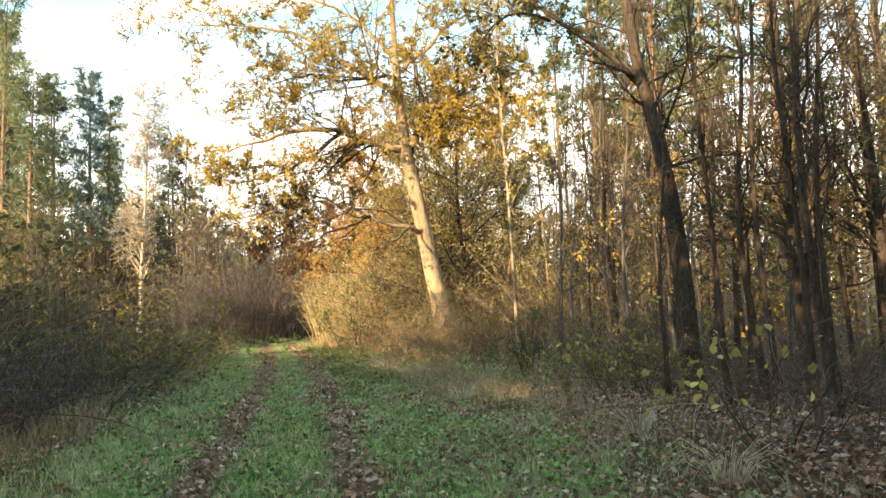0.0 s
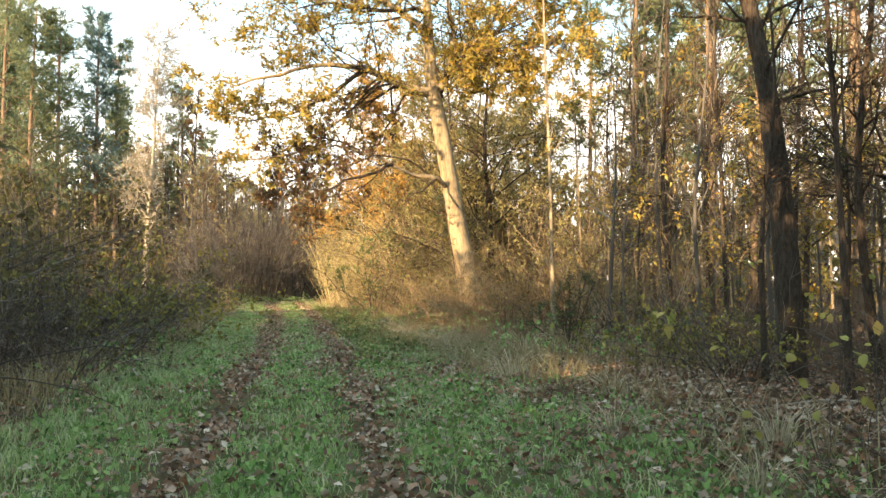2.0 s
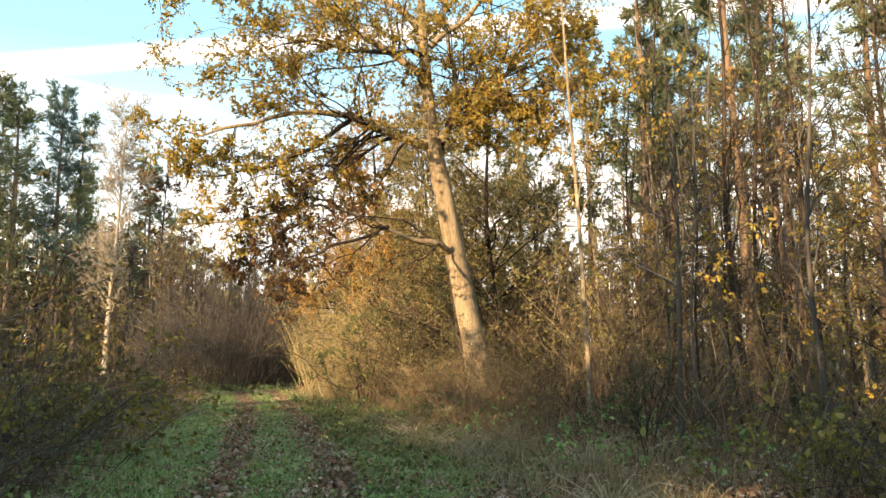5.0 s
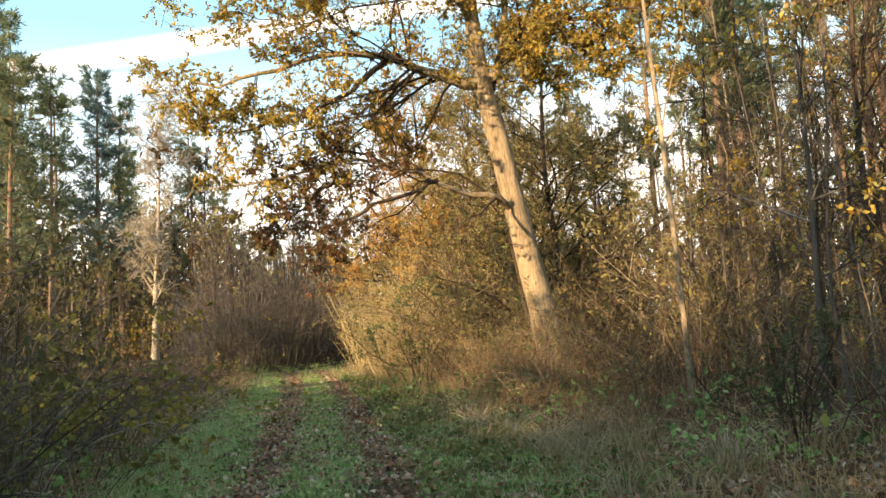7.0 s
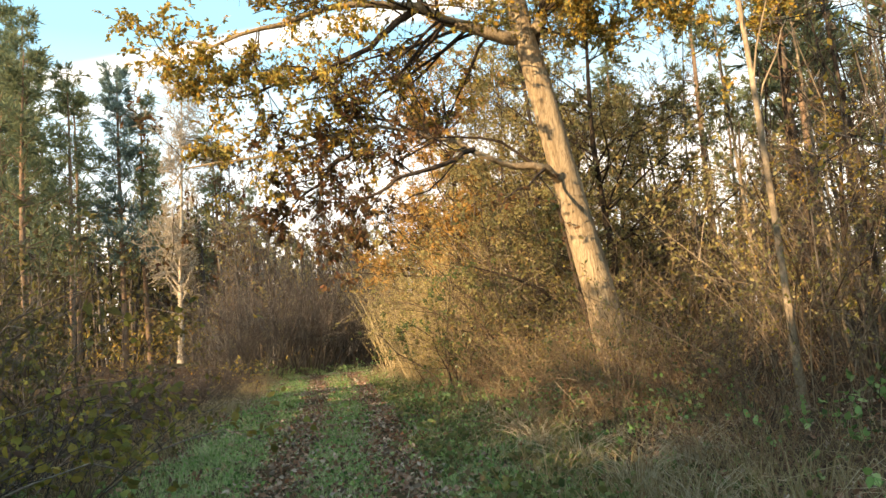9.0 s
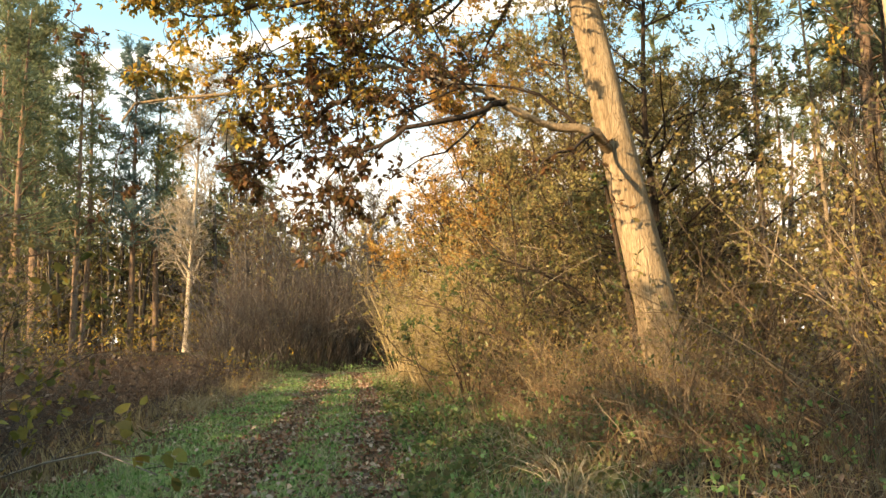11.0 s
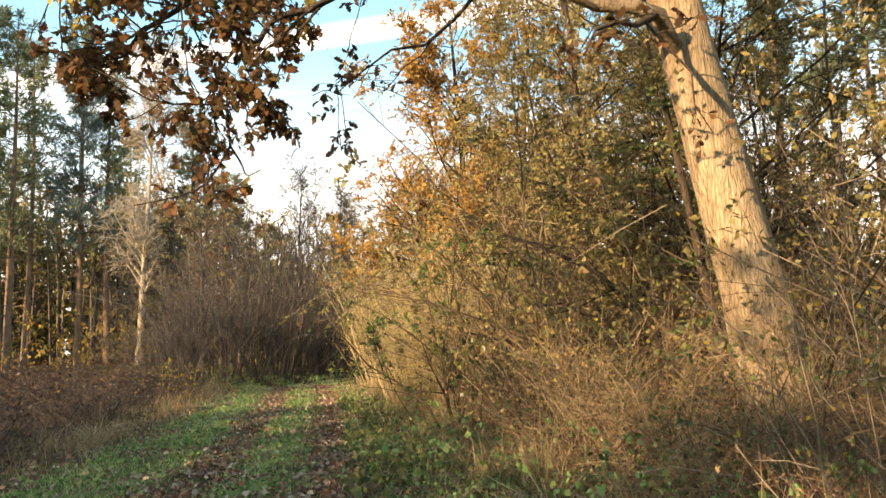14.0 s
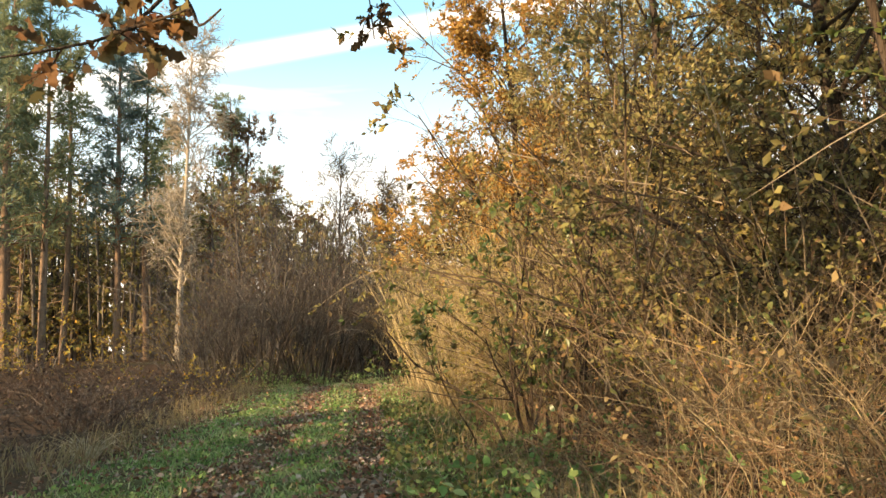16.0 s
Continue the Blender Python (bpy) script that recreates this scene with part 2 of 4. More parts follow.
def ground_mat():
    m = mat("forest_floor", [(0.065, 0.042, 0.028), (0.12, 0.07, 0.046), (0.085, 0.058, 0.038), (0.045, 0.034, 0.026)], 0.95, grain=24, bump=0.8, dirt=0.6)
    n, l = m.node_tree.nodes, m.node_tree.links
    bsdf = next(k for k in n if k.type == "BSDF_PRINCIPLED")
    base = bsdf.inputs["Base Color"].links[0].from_socket
    att, mix, tex, ramp = n.new("ShaderNodeAttribute"), n.new("ShaderNodeMixRGB"), n.new("ShaderNodeTexNoise"), n.new("ShaderNodeValToRGB")
    att.attribute_name = "grassy"
    tex.inputs["Scale"].default_value, tex.inputs["Detail"].default_value = 3.0, 6
    ramp.color_ramp.elements[0].color, ramp.color_ramp.elements[1].color = (0.07, 0.10, 0.04, 1), (0.13, 0.18, 0.07, 1)
    co = n.new("ShaderNodeTexCoord")
    l.new(co.outputs["Object"], tex.inputs[0])
    l.new(tex.outputs[0], ramp.inputs[0])
    l.new(att.outputs["Fac"], mix.inputs[0])
    l.new(base, mix.inputs[1])
    l.new(ramp.outputs[0], mix.inputs[2])
    l.new(mix.outputs[0], bsdf.inputs["Base Color"])
    return m


FLOOR = ground_mat()

# ---- geometry tools ----
rng = np.random.default_rng(7)


def mesh_of(name, blocks, material):
    """One mesh from blocks of (vertices, faces), each block's faces of one size."""
    me = bpy.data.meshes.new(name)
    verts = np.concatenate([b[0] for b in blocks]).astype(np.float32)
    loops, sizes, off = [], [], 0
    for v, f in blocks:
        loops.append((f + off).ravel())
        sizes.append(np.full(len(f), f.shape[1]))
        off += len(v)
    loops, sizes = np.concatenate(loops).astype(np.int32), np.concatenate(sizes).astype(np.int32)
    me.vertices.add(len(verts))
    me.vertices.foreach_set("co", verts.ravel())
    me.loops.add(len(loops))
    me.loops.foreach_set("vertex_index", loops)
    me.polygons.add(len(sizes))
    me.polygons.foreach_set("loop_start", np.concatenate([[0], np.cumsum(sizes)[:-1]]).astype(np.int32))
    me.polygons.foreach_set("loop_total", sizes)
    me.update(calc_edges=True)
    me.materials.append(material)
    return me


def part(name, blocks, material, parent=None, label="", smooth=False):
    me = mesh_of(name, blocks, material)
    if smooth:
        me.polygons.foreach_set("use_smooth", np.ones(len(me.polygons), dtype=bool))
    ob = new(name, me)
    ob.parent = parent
    if label:
        ob["label"] = label
    return ob


def unit(v):
    return v / np.maximum(np.linalg.norm(v, axis=-1, keepdims=True), 1e-9)


def tubes(P, R, sides=4, rough=0.0):
    """Tapered tubes along N paths of n points: P (N, n, 3), R (N, n)."""
    N, n, _ = P.shape
    T = unit(np.gradient(P, axis=1))
    ref = np.where(np.abs(T[..., 2:3]) > 0.9, np.array([1.0, 0, 0]), np.array([0, 0, 1.0]))
    U = unit(np.cross(T, ref))
    W = np.cross(T, U)
    a = np.arange(sides) * 2 * np.pi / sides
    rad = R[..., None] * (1 + rough * rng.normal(size=(N, n, sides)))
    V = P[:, :, None] + rad[..., None] * (np.cos(a)[:, None] * U[:, :, None] + np.sin(a)[:, None] * W[:, :, None])
    i = np.arange(N)[:, None, None] * n * sides + np.arange(n - 1)[None, :, None] * sides
    k = np.arange(sides)
    F = np.stack([i + k, i + (k + 1) % sides, i + sides + (k + 1) % sides, i + sides + k], -1)
    return V.reshape(-1, 3), F.reshape(-1, 4)


def smooth_path(points, n):
    """A rounded path of n points through a few given ones."""
    p = np.array(points, float)
    t, s = np.linspace(0, len(p) - 1, n), np.arange(len(p))
    q = np.stack([np.interp(t, s, p[:, k]) for k in range(3)], -1)
    for _ in range(2):
        q[1:-1] = (q[:-2] + 2 * q[1:-1] + q[2:]) / 4
    return q


def sprout(P, R, k, ulo=0.3, uhi=1.0, angle=50, ratio=0.5, lift=0.1, curl=0.0, wobble=0.15, n=5, thin=0.55, power=0.5):
    """k side shoots on each of N paths."""
    N, m, _ = P.shape
    j = np.repeat(np.arange(N), k)
    u = rng.uniform(ulo, uhi, N * k)
    f = np.minimum(u * (m - 1), m - 1.001)
    i = f.astype(int)
    w = (f - i)[:, None]
    base = P[j, i] * (1 - w) + P[j, i + 1] * w
    tan = unit(P[j, i + 1] - P[j, i])
    side = unit(np.cross(tan, rng.normal(size=(N * k, 3))))
    a = np.radians(angle) * rng.uniform(0.7, 1.3, (N * k, 1))
    d = unit(np.cos(a) * tan + np.sin(a) * side + np.array([0, 0, lift]))
    L = np.linalg.norm(np.diff(P, axis=1), axis=2).sum(1)[j] * ratio * rng.uniform(0.55, 1.25, N * k) * (1 - power * u)
    steps = d[:, None] + np.cumsum(rng.normal(size=(N * k, n - 1, 3)) * wobble, axis=1)
    steps[..., 2] += curl * np.arange(n - 1)
    Q = np.concatenate([base[:, None], base[:, None] + np.cumsum(unit(steps) * (L / (n - 1))[:, None, None], axis=1)], 1)
    r0 = (R[j, i] * (1 - w[:, 0]) + R[j, i + 1] * w[:, 0]) * thin
    return Q, r0[:, None] * np.linspace(1, 0.25, n)


def along(P, k, ulo=0.2):
    """k random places on each path, with the way of the path there."""
    N, m, _ = P.shape
    j = np.repeat(np.arange(N), k)
    f = np.minimum(rng.uniform(ulo, 1, N * k) * (m - 1), m - 1.001)
    i = f.astype(int)
    w = (f - i)[:, None]
    return P[j, i] * (1 - w) + P[j, i + 1] * w, unit(P[j, i + 1] - P[j, i])


def leaves(C, D, size, width=0.5, spread=1.0, droop=0.2, lobed=False):
    """Folded leaves that grow from C roughly along D."""
    N = len(C)
    size = np.broadcast_to(size, N)[:, None] * rng.uniform(0.6, 1.3, (N, 1))
    d = unit(D + spread * rng.normal(size=(N, 3)) - np.array([0, 0, droop]))
    s = unit(np.cross(d, rng.normal(size=(N, 3)) + np.array([0, 0, 0.6])))
    up = np.cross(s, d)
    if width >= 0.75 and not lobed:
        h = size * width * 0.5
        edge = ((0.22, 0.72, 0.3), (0.6, 0.85, 0.35))
        rows = [C] + [C + d * size * a + s * h * w + up * h * u for a, w, u in edge] + [C + d * size] + [C + d * size * a - s * h * w + up * h * u for a, w, u in edge[::-1]]
        V = np.stack(rows, 1)
        b = np.arange(N)[:, None] * 6
        return V.reshape(-1, 3), np.concatenate([b + np.array(f) for f in ((0, 1, 5), (1, 2, 5), (2, 4, 5), (2, 3, 4))])
    if not lobed:
        h = size * width * 0.5
        V = np.stack([C, C + d * size * 0.45 + s * h + up * h * 0.5, C + d * size, C + d * size * 0.45 - s * h + up * h * 0.5], 1)
        b = np.arange(N)[:, None] * 4
        F = np.concatenate([b + np.array([0, 1, 2]), b + np.array([0, 2, 3])])
        return V.reshape(-1, 3), F
    prof = ((0.12, 0.08), (0.28, 0.26), (0.38, 0.15), (0.52, 0.34), (0.62, 0.19), (0.78, 0.27), (0.88, 0.12))
    rows = [C] + [C + d * size * a + s * size * w * width * 1.6 + up * size * w * 0.5 for a, w in prof] + [C + d * size - up * size * 0.1]
    rows += [C + d * size * a - s * size * w * width * 1.6 + up * size * w * 0.5 for a, w in prof[::-1]]
    V = np.stack(rows, 1)
    b = np.arange(N)[:, None] * 16
    quads = [(k, k + 1, 15 - k, 16 - k) for k in range(1, 7)]
    F3 = np.concatenate([b + np.array([0, 1, 15]), b + np.array([7, 8, 9])])
    F4 = np.concatenate([b + np.array(q) for q in quads])
    F4 = np.concatenate([F4[:, [0, 1, 2]], F4[:, [0, 2, 3]]])
    return V.reshape(-1, 3), np.concatenate([F3, F4])


def blades(C, height, width, lean=0.5):
    """Bent grass blades: a quad and a tip."""
    N = len(C)
    h = np.broadcast_to(height, N)[:, None] * rng.uniform(0.5, 1.3, (N, 1))
    a = rng.uniform(0, 2 * np.pi, N)
    s = np.stack([np.cos(a), np.sin(a), 0 * a], -1) * width / 2
    b = rng.uniform(0, 2 * np.pi, N)
    tilt = np.stack([np.cos(b), np.sin(b), 0 * b], -1) * h * lean * rng.uniform(0.2, 1.2, (N, 1))
    mid = C + tilt * 0.35 + np.array([0, 0, 1.0]) * h * 0.6
    tip = C + tilt + np.array([0, 0, 1.0]) * h * rng.uniform(0.6, 1.0, (N, 1))
    V = np.stack([C - s, C + s, mid + s * 0.8, mid - s * 0.8, tip], 1).reshape(-1, 3)
    k = np.arange(N)[:, None] * 5
    return V, np.concatenate([k + np.array([0, 1, 2]), k + np.array([0, 2, 3]), k + np.array([3, 2, 4])])


def waves(x, y, s, seed):
    """Smooth uneven field of about -1 to 1, at the scale s in metres."""
    r = np.random.default_rng(seed)
    out = 0
    for _ in range(6):
        a, p, q = r.uniform(0, 6.28), r.uniform(0, 6.28), r.uniform(0.6, 1.6)
        out = out + np.sin((x * np.cos(a) + y * np.sin(a)) * 6.28 * q / s + p)
    return out / 3.2


def middle(y):
    """The middle of the track."""
    d = np.clip(y, -30, 46) - 7
    return -1.6 - 0.17 * d - 0.0013 * d * np.abs(d) * np.sign(d) - 0.55 * np.clip(y - 46, 0, 60)


def half_right(y):
    return 2.1 + 1.25 / (1 + np.exp(np.clip(y - 14, -60, 60) / 2.0)) - 0.9 / (1 + np.exp(np.clip(y + 2, -60, 60) / 2.0))


def rut(x, y):
    o = x - middle(y)
    g = 0.26 + 0.07 * waves(x, y, 2.3, 5) + 0.16 * np.clip((y - 14) / 8, 0, 1)
    return np.exp(-((o + 0.82) / g) ** 2) + 0.9 * np.exp(-((o - 0.74) / g) ** 2)


def ground_z(x, y):
    o = x - middle(y)
    near = np.exp(-((np.abs(x) / 60) ** 2))
    z = 0.035 * waves(x, y, 1.4, 1) * near + 0.07 * waves(x, y, 6, 2) * near
    z = z - 0.05 * rut(x, y) * near
    bank = 1 / (1 + np.exp(-(np.abs(o) - 3.6) / 0.7))
    z = z + bank * 0.12
    return z + 0.9 / (1 + np.exp(-(y - 54) / 4.0)) - 0.06 - 0.006 * np.clip(y, 0, 40) * 0.5


def at_ground(x, y, dz=0.0):
    return np.stack([x, y, ground_z(x, y) + dz], -1)


# ---- ground ----
def axis(lo, hi, step, far):
    out = np.array([0.5, 1, 2, 4, 8, 16, 32, 64, 128, 256, 512, 1024, 2048])
    out = out[out < far]
    return np.concatenate([lo - out[::-1], np.arange(lo, hi, step), hi + out])


gx, gy = axis(-14, 8, 0.2, 2100), axis(-4, 56, 0.24, 2100)
GX, GY = np.meshgrid(gx, gy)
nx, ny = len(gx), len(gy)
gi = (np.arange(ny - 1)[:, None] * nx + np.arange(nx - 1)).ravel()
ground = part("ground", [(at_ground(GX, GY).reshape(-1, 3), np.stack([gi, gi + 1, gi + nx + 1, gi + nx], -1))], FLOOR, smooth=True)
off = np.clip(GX - middle(GY), -20, 20)
grassy = (1 / (1 + np.exp((off - half_right(GY)) / 0.35))) * (1 / (1 + np.exp((-off - 2.4) / 0.25))) * (1 - 0.9 * np.clip(rut(GX, GY), 0, 1)) * np.clip(0.75 + 0.5 * waves(GX, GY, 1.7, 9), 0, 1)
attr = ground.data.attributes.new("grassy", "FLOAT", "POINT")
attr.data.foreach_set("value", grassy.ravel().astype(np.float32))
tagged(ground, "grassy woodland track with two leaf-strewn wheel ruts between brown banks", "ground", kind="structure")


def stuff(name, label, category, blocks, material):
    return tagged(part(name, blocks, material), label, category, kind="stuff")


def scatter(n, y0, y1, o0, o1, keep):
    """Places on the ground by their distance from the track's middle, kept with the chance that keep gives."""
    y = y0 + (y1 - y0) * rng.random(n) ** 1.25
    o = rng.uniform(o0, o1, n)
    x = middle(y) + o
    ok = rng.random(n) < keep(x, y, o)
    return x[ok], y[ok]


def on_grass(x, y, o):
    return np.clip(0.75 + 0.5 * waves(x, y, 1.7, 9), 0.12, 1) * (1 - np.clip(1.25 * rut(x, y), 0, 1) * (0.96 - 0.08 * np.clip((y - 14) / 8, 0, 1))) / (1 + np.exp((o - half_right(y)) / 0.45)) / (1 + np.exp((-o - 2.5) / 0.2))


x, y = scatter(130000, 3.0, 24, -3.2, 4.6, on_grass)
tall = 0.10 * (1 + 0.55 * waves(x, y, 0.9, 3)) * (1 + 0.9 * np.exp(-(((x - middle(y)) + 2.2) / 0.5) ** 2))
near_grass = blades(at_ground(x, y, -0.01), tall, 0.010, 1.0)
x, y = scatter(110000, 16, 52, -3.2, 3.4, on_grass)
V, F = blades(at_ground(x, y, -0.01), 0.11 * (1 + 0.4 * waves(x, y, 1.1, 4)), 0.022, 1.0)
V = V.reshape(-1, 5, 3)[:, [0, 1, 4]].reshape(-1, 3)
stuff("grass", "short green grass on the track, darker in the shade", "grass", [near_grass, (V, np.arange(len(V)).reshape(-1, 3))], GRASS)
x, y = scatter(120000, 3.0, 44, -3.2, 4.4, lambda x, y, o: on_grass(x, y, o) * np.clip(0.55 + 0.8 * waves(x, y, 1.1, 63), 0.05, 1))
c = at_ground(x, y, 0.02)
c[:, 2] += rng.uniform(0, 0.07, len(c))
stuff("ground_weeds", "low broad-leaved green weeds among the grass", "weeds", [leaves(c, np.tile([0, 0, 0.6], (len(c), 1)), 0.062, 0.7, 1.0, 0)], GREEN_LEAF)
x, y = scatter(60000, 3.0, 30, -3.0, 4.4, lambda x, y, o: np.clip(waves(x, y, 1.9, 44) - 0.25, 0, 1) * on_grass(x, y, o) + 0.35 * np.exp(-((o + 2.3) / 0.45) ** 2) * (y < 14))
stuff("dead_grass", "patches of yellowed dead grass among the green", "grass", [blades(at_ground(x, y, -0.01), 0.10, 0.011, 1.3)], STRAW)
x, y = scatter(26000, 15, 38, 1.0, 3.4, lambda x, y, o: np.clip((0.2 + 0.8 * waves(x, y, 1.2, 31)) * np.clip((y - 14) / 6, 0, 1), 0, 1))
c = at_ground(x, y, 0.0)
c[:, 2] += rng.uniform(0.03, 0.22, len(c))
stuff("verge_weeds", "broad-leaved green weeds and ground ivy on the verge", "weeds", [leaves(c, np.tile([0, 0, 0.1], (len(c), 1)), 0.075, 0.85, 1.0, 0)], WEED_LEAF)
# Straw-pale blades stand in for a pool of sun on the track.
n = 2600
x, y = -7.5 + rng.normal(size=n) * 0.32, 42.2 + rng.normal(size=n) * 0.75
stuff("bleached_grass", "small patch of short straw-pale grass standing in for a sunlit patch", "grass", [blades(at_ground(x, y, -0.01), 0.09, 0.02, 1.0)], STRAW)
x, y = scatter(170000, 3.0, 46, -3.4, 9.0, lambda x, y, o: np.clip(1.0 * np.clip(1.3 * rut(x, y) - 0.15, 0, 1) * (0.75 + 0.4 * waves(x, y, 3, 12)) + 0.15 + 0.40 * np.exp(-((x - middle(y) - 0.35) / 0.9) ** 2) * np.clip((y - 12) / 5, 0, 1) * (y < 27) + 0.55 / (1 + np.exp((half_right(y) - 0.7 - o) / 0.6)) * (y < 16) + 0.25 * (waves(x, y, 2.2, 8) > 0.5), 0, 1) * np.clip((9 - o) / 4, 0, 1) * np.clip((y - 3) / 0.9, 0, 1))
c = at_ground(x, y, 0.02)
c[:, 2] += rng.uniform(0, 0.06, len(c))
flat = rng.normal(size=(len(c), 3)) * np.array([1, 1, 0.25])
stuff("fallen_leaves", "brown and russet fallen leaves lying in the ruts and grass", "leaves", [leaves(c, flat, 0.075, 0.7, 0.15, 0)], LITTER)


def straw_keep(x, y, o):
    edge = np.exp(-((o - half_right(y) - 0.75) / 0.75) ** 2) * (0.05 + 0.95 / (1 + np.exp((12 - y) / 1.6)))
    edge = edge + 0.45 * np.exp(-((o - half_right(y) - 2.6) / 1.2) ** 2) * (y > 13) * (y < 27)
    left = 0.7 * np.exp(-((o + 3.3) / 0.5) ** 2)
    return np.clip((edge + left) * (0.65 + 0.6 * waves(x, y, 1.3, 21)), 0, 1)


x, y = scatter(130000, 4.0, 47, -4.8, 7.0, straw_keep)
stuff("dry_grass", "tall bleached dry grass along the track's edges", "grass", [blades(at_ground(x, y, -0.02), 0.42 + 0.2 * waves(x, y, 1.8, 23), 0.012, 1.1)], STRAW)


# ---- plants ----
def put(proto, spots, jitter=0.2):
    """Copies of a plant at (x, y, scale); the first spot takes the plant itself."""
    for k, (px, py, s) in enumerate(spots):
        m = Matrix.Translation((px, py, float(ground_z(np.array(px), np.array(py))) - 0.04)) @ Matrix.Rotation(rng.uniform(0, 6.28), 4, "Z") @ Matrix.Diagonal((s * rng.uniform(1 - jitter, 1 + jitter), s * rng.uniform(1 - jitter, 1 + jitter), s * rng.uniform(1 - jitter, 1 + jitter), 1))
        if k:
            copy_thing(proto, m)
        else:
            first = m
    proto.matrix_basis = first


def spots(n, x0, x1, y0, y1, s0, s1, follow=False):
    out = []
    rng = np.random.default_rng(int(n + 100 * abs(x0) + 7 * abs(x1) + 13 * y1 + 3 * y0))
    for k in range(n):
        yy = y0 + (y1 - y0) * (k + rng.uniform(0, 1)) / n
        xx = rng.uniform(x0, x1) + (float(middle(np.array(yy))) if follow else 0)
        out.append((xx, yy, rng.uniform(s0, s1)))
    return out


def before_birch(places):
    """The places that leave the tall birch open to the track and to the sun."""
    out = []
    for px, py, s in places:
        shaded = abs((px + 26.6) * 0.77 - (py - 66.2) * 0.64) < 4 and py < 66
        hidden = py < 68 and (abs(px / py + 0.402) < 0.06 or abs((px + 3.1) / (py - 20.5) + 0.505) < 0.08)
        if not shaded and not hidden:
            out.append((px, py, s))
    return out


def empty(name, label, category, group=""):
    """The base of a plant; each kind of plant draws its own random numbers."""
    global rng
    rng = np.random.default_rng(sum(ord(ch) * (k + 1) for k, ch in enumerate(name + label)))
    return tagged(new(name), label, category, group)


def mass(name, blocks, material, parent, label=""):
    """A part of countless small pieces."""
    return tagged(part(name, blocks, material, parent, label), kind="stuff")


def clumped(C, s, bare=-0.12):
    """Where leaves stand in clumps of about s metres, with gaps between."""
    k = int(rng.integers(1000))
    return waves(C[:, 0] + 0.6 * C[:, 2], C[:, 1] - 0.5 * C[:, 2], s, k) + 0.7 * waves(C[:, 2], C[:, 0], s, k + 1) > bare


def shrub(name, label, height, spread, stems, bark, leaf, per=3.0, size=0.06, twigs=6, r=0.012, arch=0.0, group="", width=0.55, category="shrub", fine=4, wob=0.16, floor=0.25, long=0.42):
    """Stems from one stool with twigs and leaves; arch bends the stems over."""
    ob = empty(name, label, category, group)
    a, q = rng.uniform(0, 6.28, stems), rng.random(stems) ** 0.6
    b = np.stack([np.cos(a) * q, np.sin(a) * q, 0 * a], -1) * spread * 0.4
    d = np.stack([np.cos(a) * q * spread / height, np.sin(a) * q * spread / height, 1 + 0 * a], -1)
    n = 6
    steps = unit(d)[:, None] + np.cumsum(rng.normal(size=(stems, n - 1, 3)) * wob, axis=1)
    steps[..., 2] -= arch * np.arange(n - 1) / (n - 1)
    L = height * rng.uniform(0.45, 1.1, stems)
    P = np.concatenate([b[:, None], b[:, None] + np.cumsum(unit(steps) * (L / (n - 1))[:, None, None], 1)], 1)
    P[..., 2] = np.maximum(P[..., 2], 0.02)
    R = (r * rng.uniform(0.5, 1.4, stems))[:, None] * np.linspace(1, 0.35, n)
    P1, R1 = sprout(P, R, twigs, floor, 1, 42, long, 0.12, -arch * 0.15, 0.22, 3, 0.6)
    mass("stemwork", [tubes(P, R, 3)], bark, ob)
    wood = [tubes(P1, R1, 3)]
    tips = P1
    if fine:
        P2, R2 = sprout(P1, R1, fine, 0.25, 1, 42, 0.5, 0.05, 0, 0.2, 2, 0.7)
        wood.append(tubes(P2, R2, 3))
        tips = P2
    mass("twigwork", wood, bark, ob)
    if leaf and per:
        k = max(1, math.ceil(per))
        C, D = along(tips, k, 0.2)
        keep = (rng.random(len(C)) < per / k) & clumped(C, height * 0.3)
        mass("foliage", [leaves(C[keep], D[keep], size, width)], leaf, ob)
    return ob


def tree(name, label, trunk, r0, limbs, bark, leaf, per=4, size=0.1, ulo=0.35, angle=55, ratio=0.45, lift=0.15, group="", n2=7, n3=5, category="tree", spread=1.0, twist=0.15, power=0.55, width=0.5, twig=None, gaps=2.2, fat=1.0):
    """A broad-leaved tree: a trunk along the given points, limbs, branches, twigs and leaves."""
    ob = empty(name, label, category, group)
    P = smooth_path(trunk, 12)[None]
    R = (r0 * np.linspace(1, 0.18, 12) * (1 + 0.4 * np.exp(-np.arange(12) * 1.5)))[None]
    part("trunk", [tubes(P, R, 9, 0.04)], bark, ob, smooth=True)
    P1, R1 = sprout(P, R, limbs, ulo, 1, angle, ratio, lift, 0.03, twist, 6, 0.45, power)
    P2, R2 = sprout(P1, R1, n2, 0.2, 1, 48, 0.5, 0.05, 0.0, 0.2, 3, 0.55)
    P3, R3 = sprout(P2, R2, n3, 0.1, 1, 50, 0.8, 0.0, 0.0, 0.2, 2, 0.6)
    mass("limbwork", [tubes(P1, R1, 4)], bark, ob)
    mass("twigwork", [tubes(P2, np.maximum(R2, 0.006 * fat), 3), tubes(P3, np.maximum(R3, 0.004 * fat), 3)], twig or bark, ob)
    if leaf:
        C, D = along(P3, per, 0.05)
        if gaps:
            ok = clumped(C, gaps, -0.45)
            C, D = C[ok], D[ok]
        mass("foliage", [leaves(C, D, size, width, spread)], leaf, ob)
    return ob


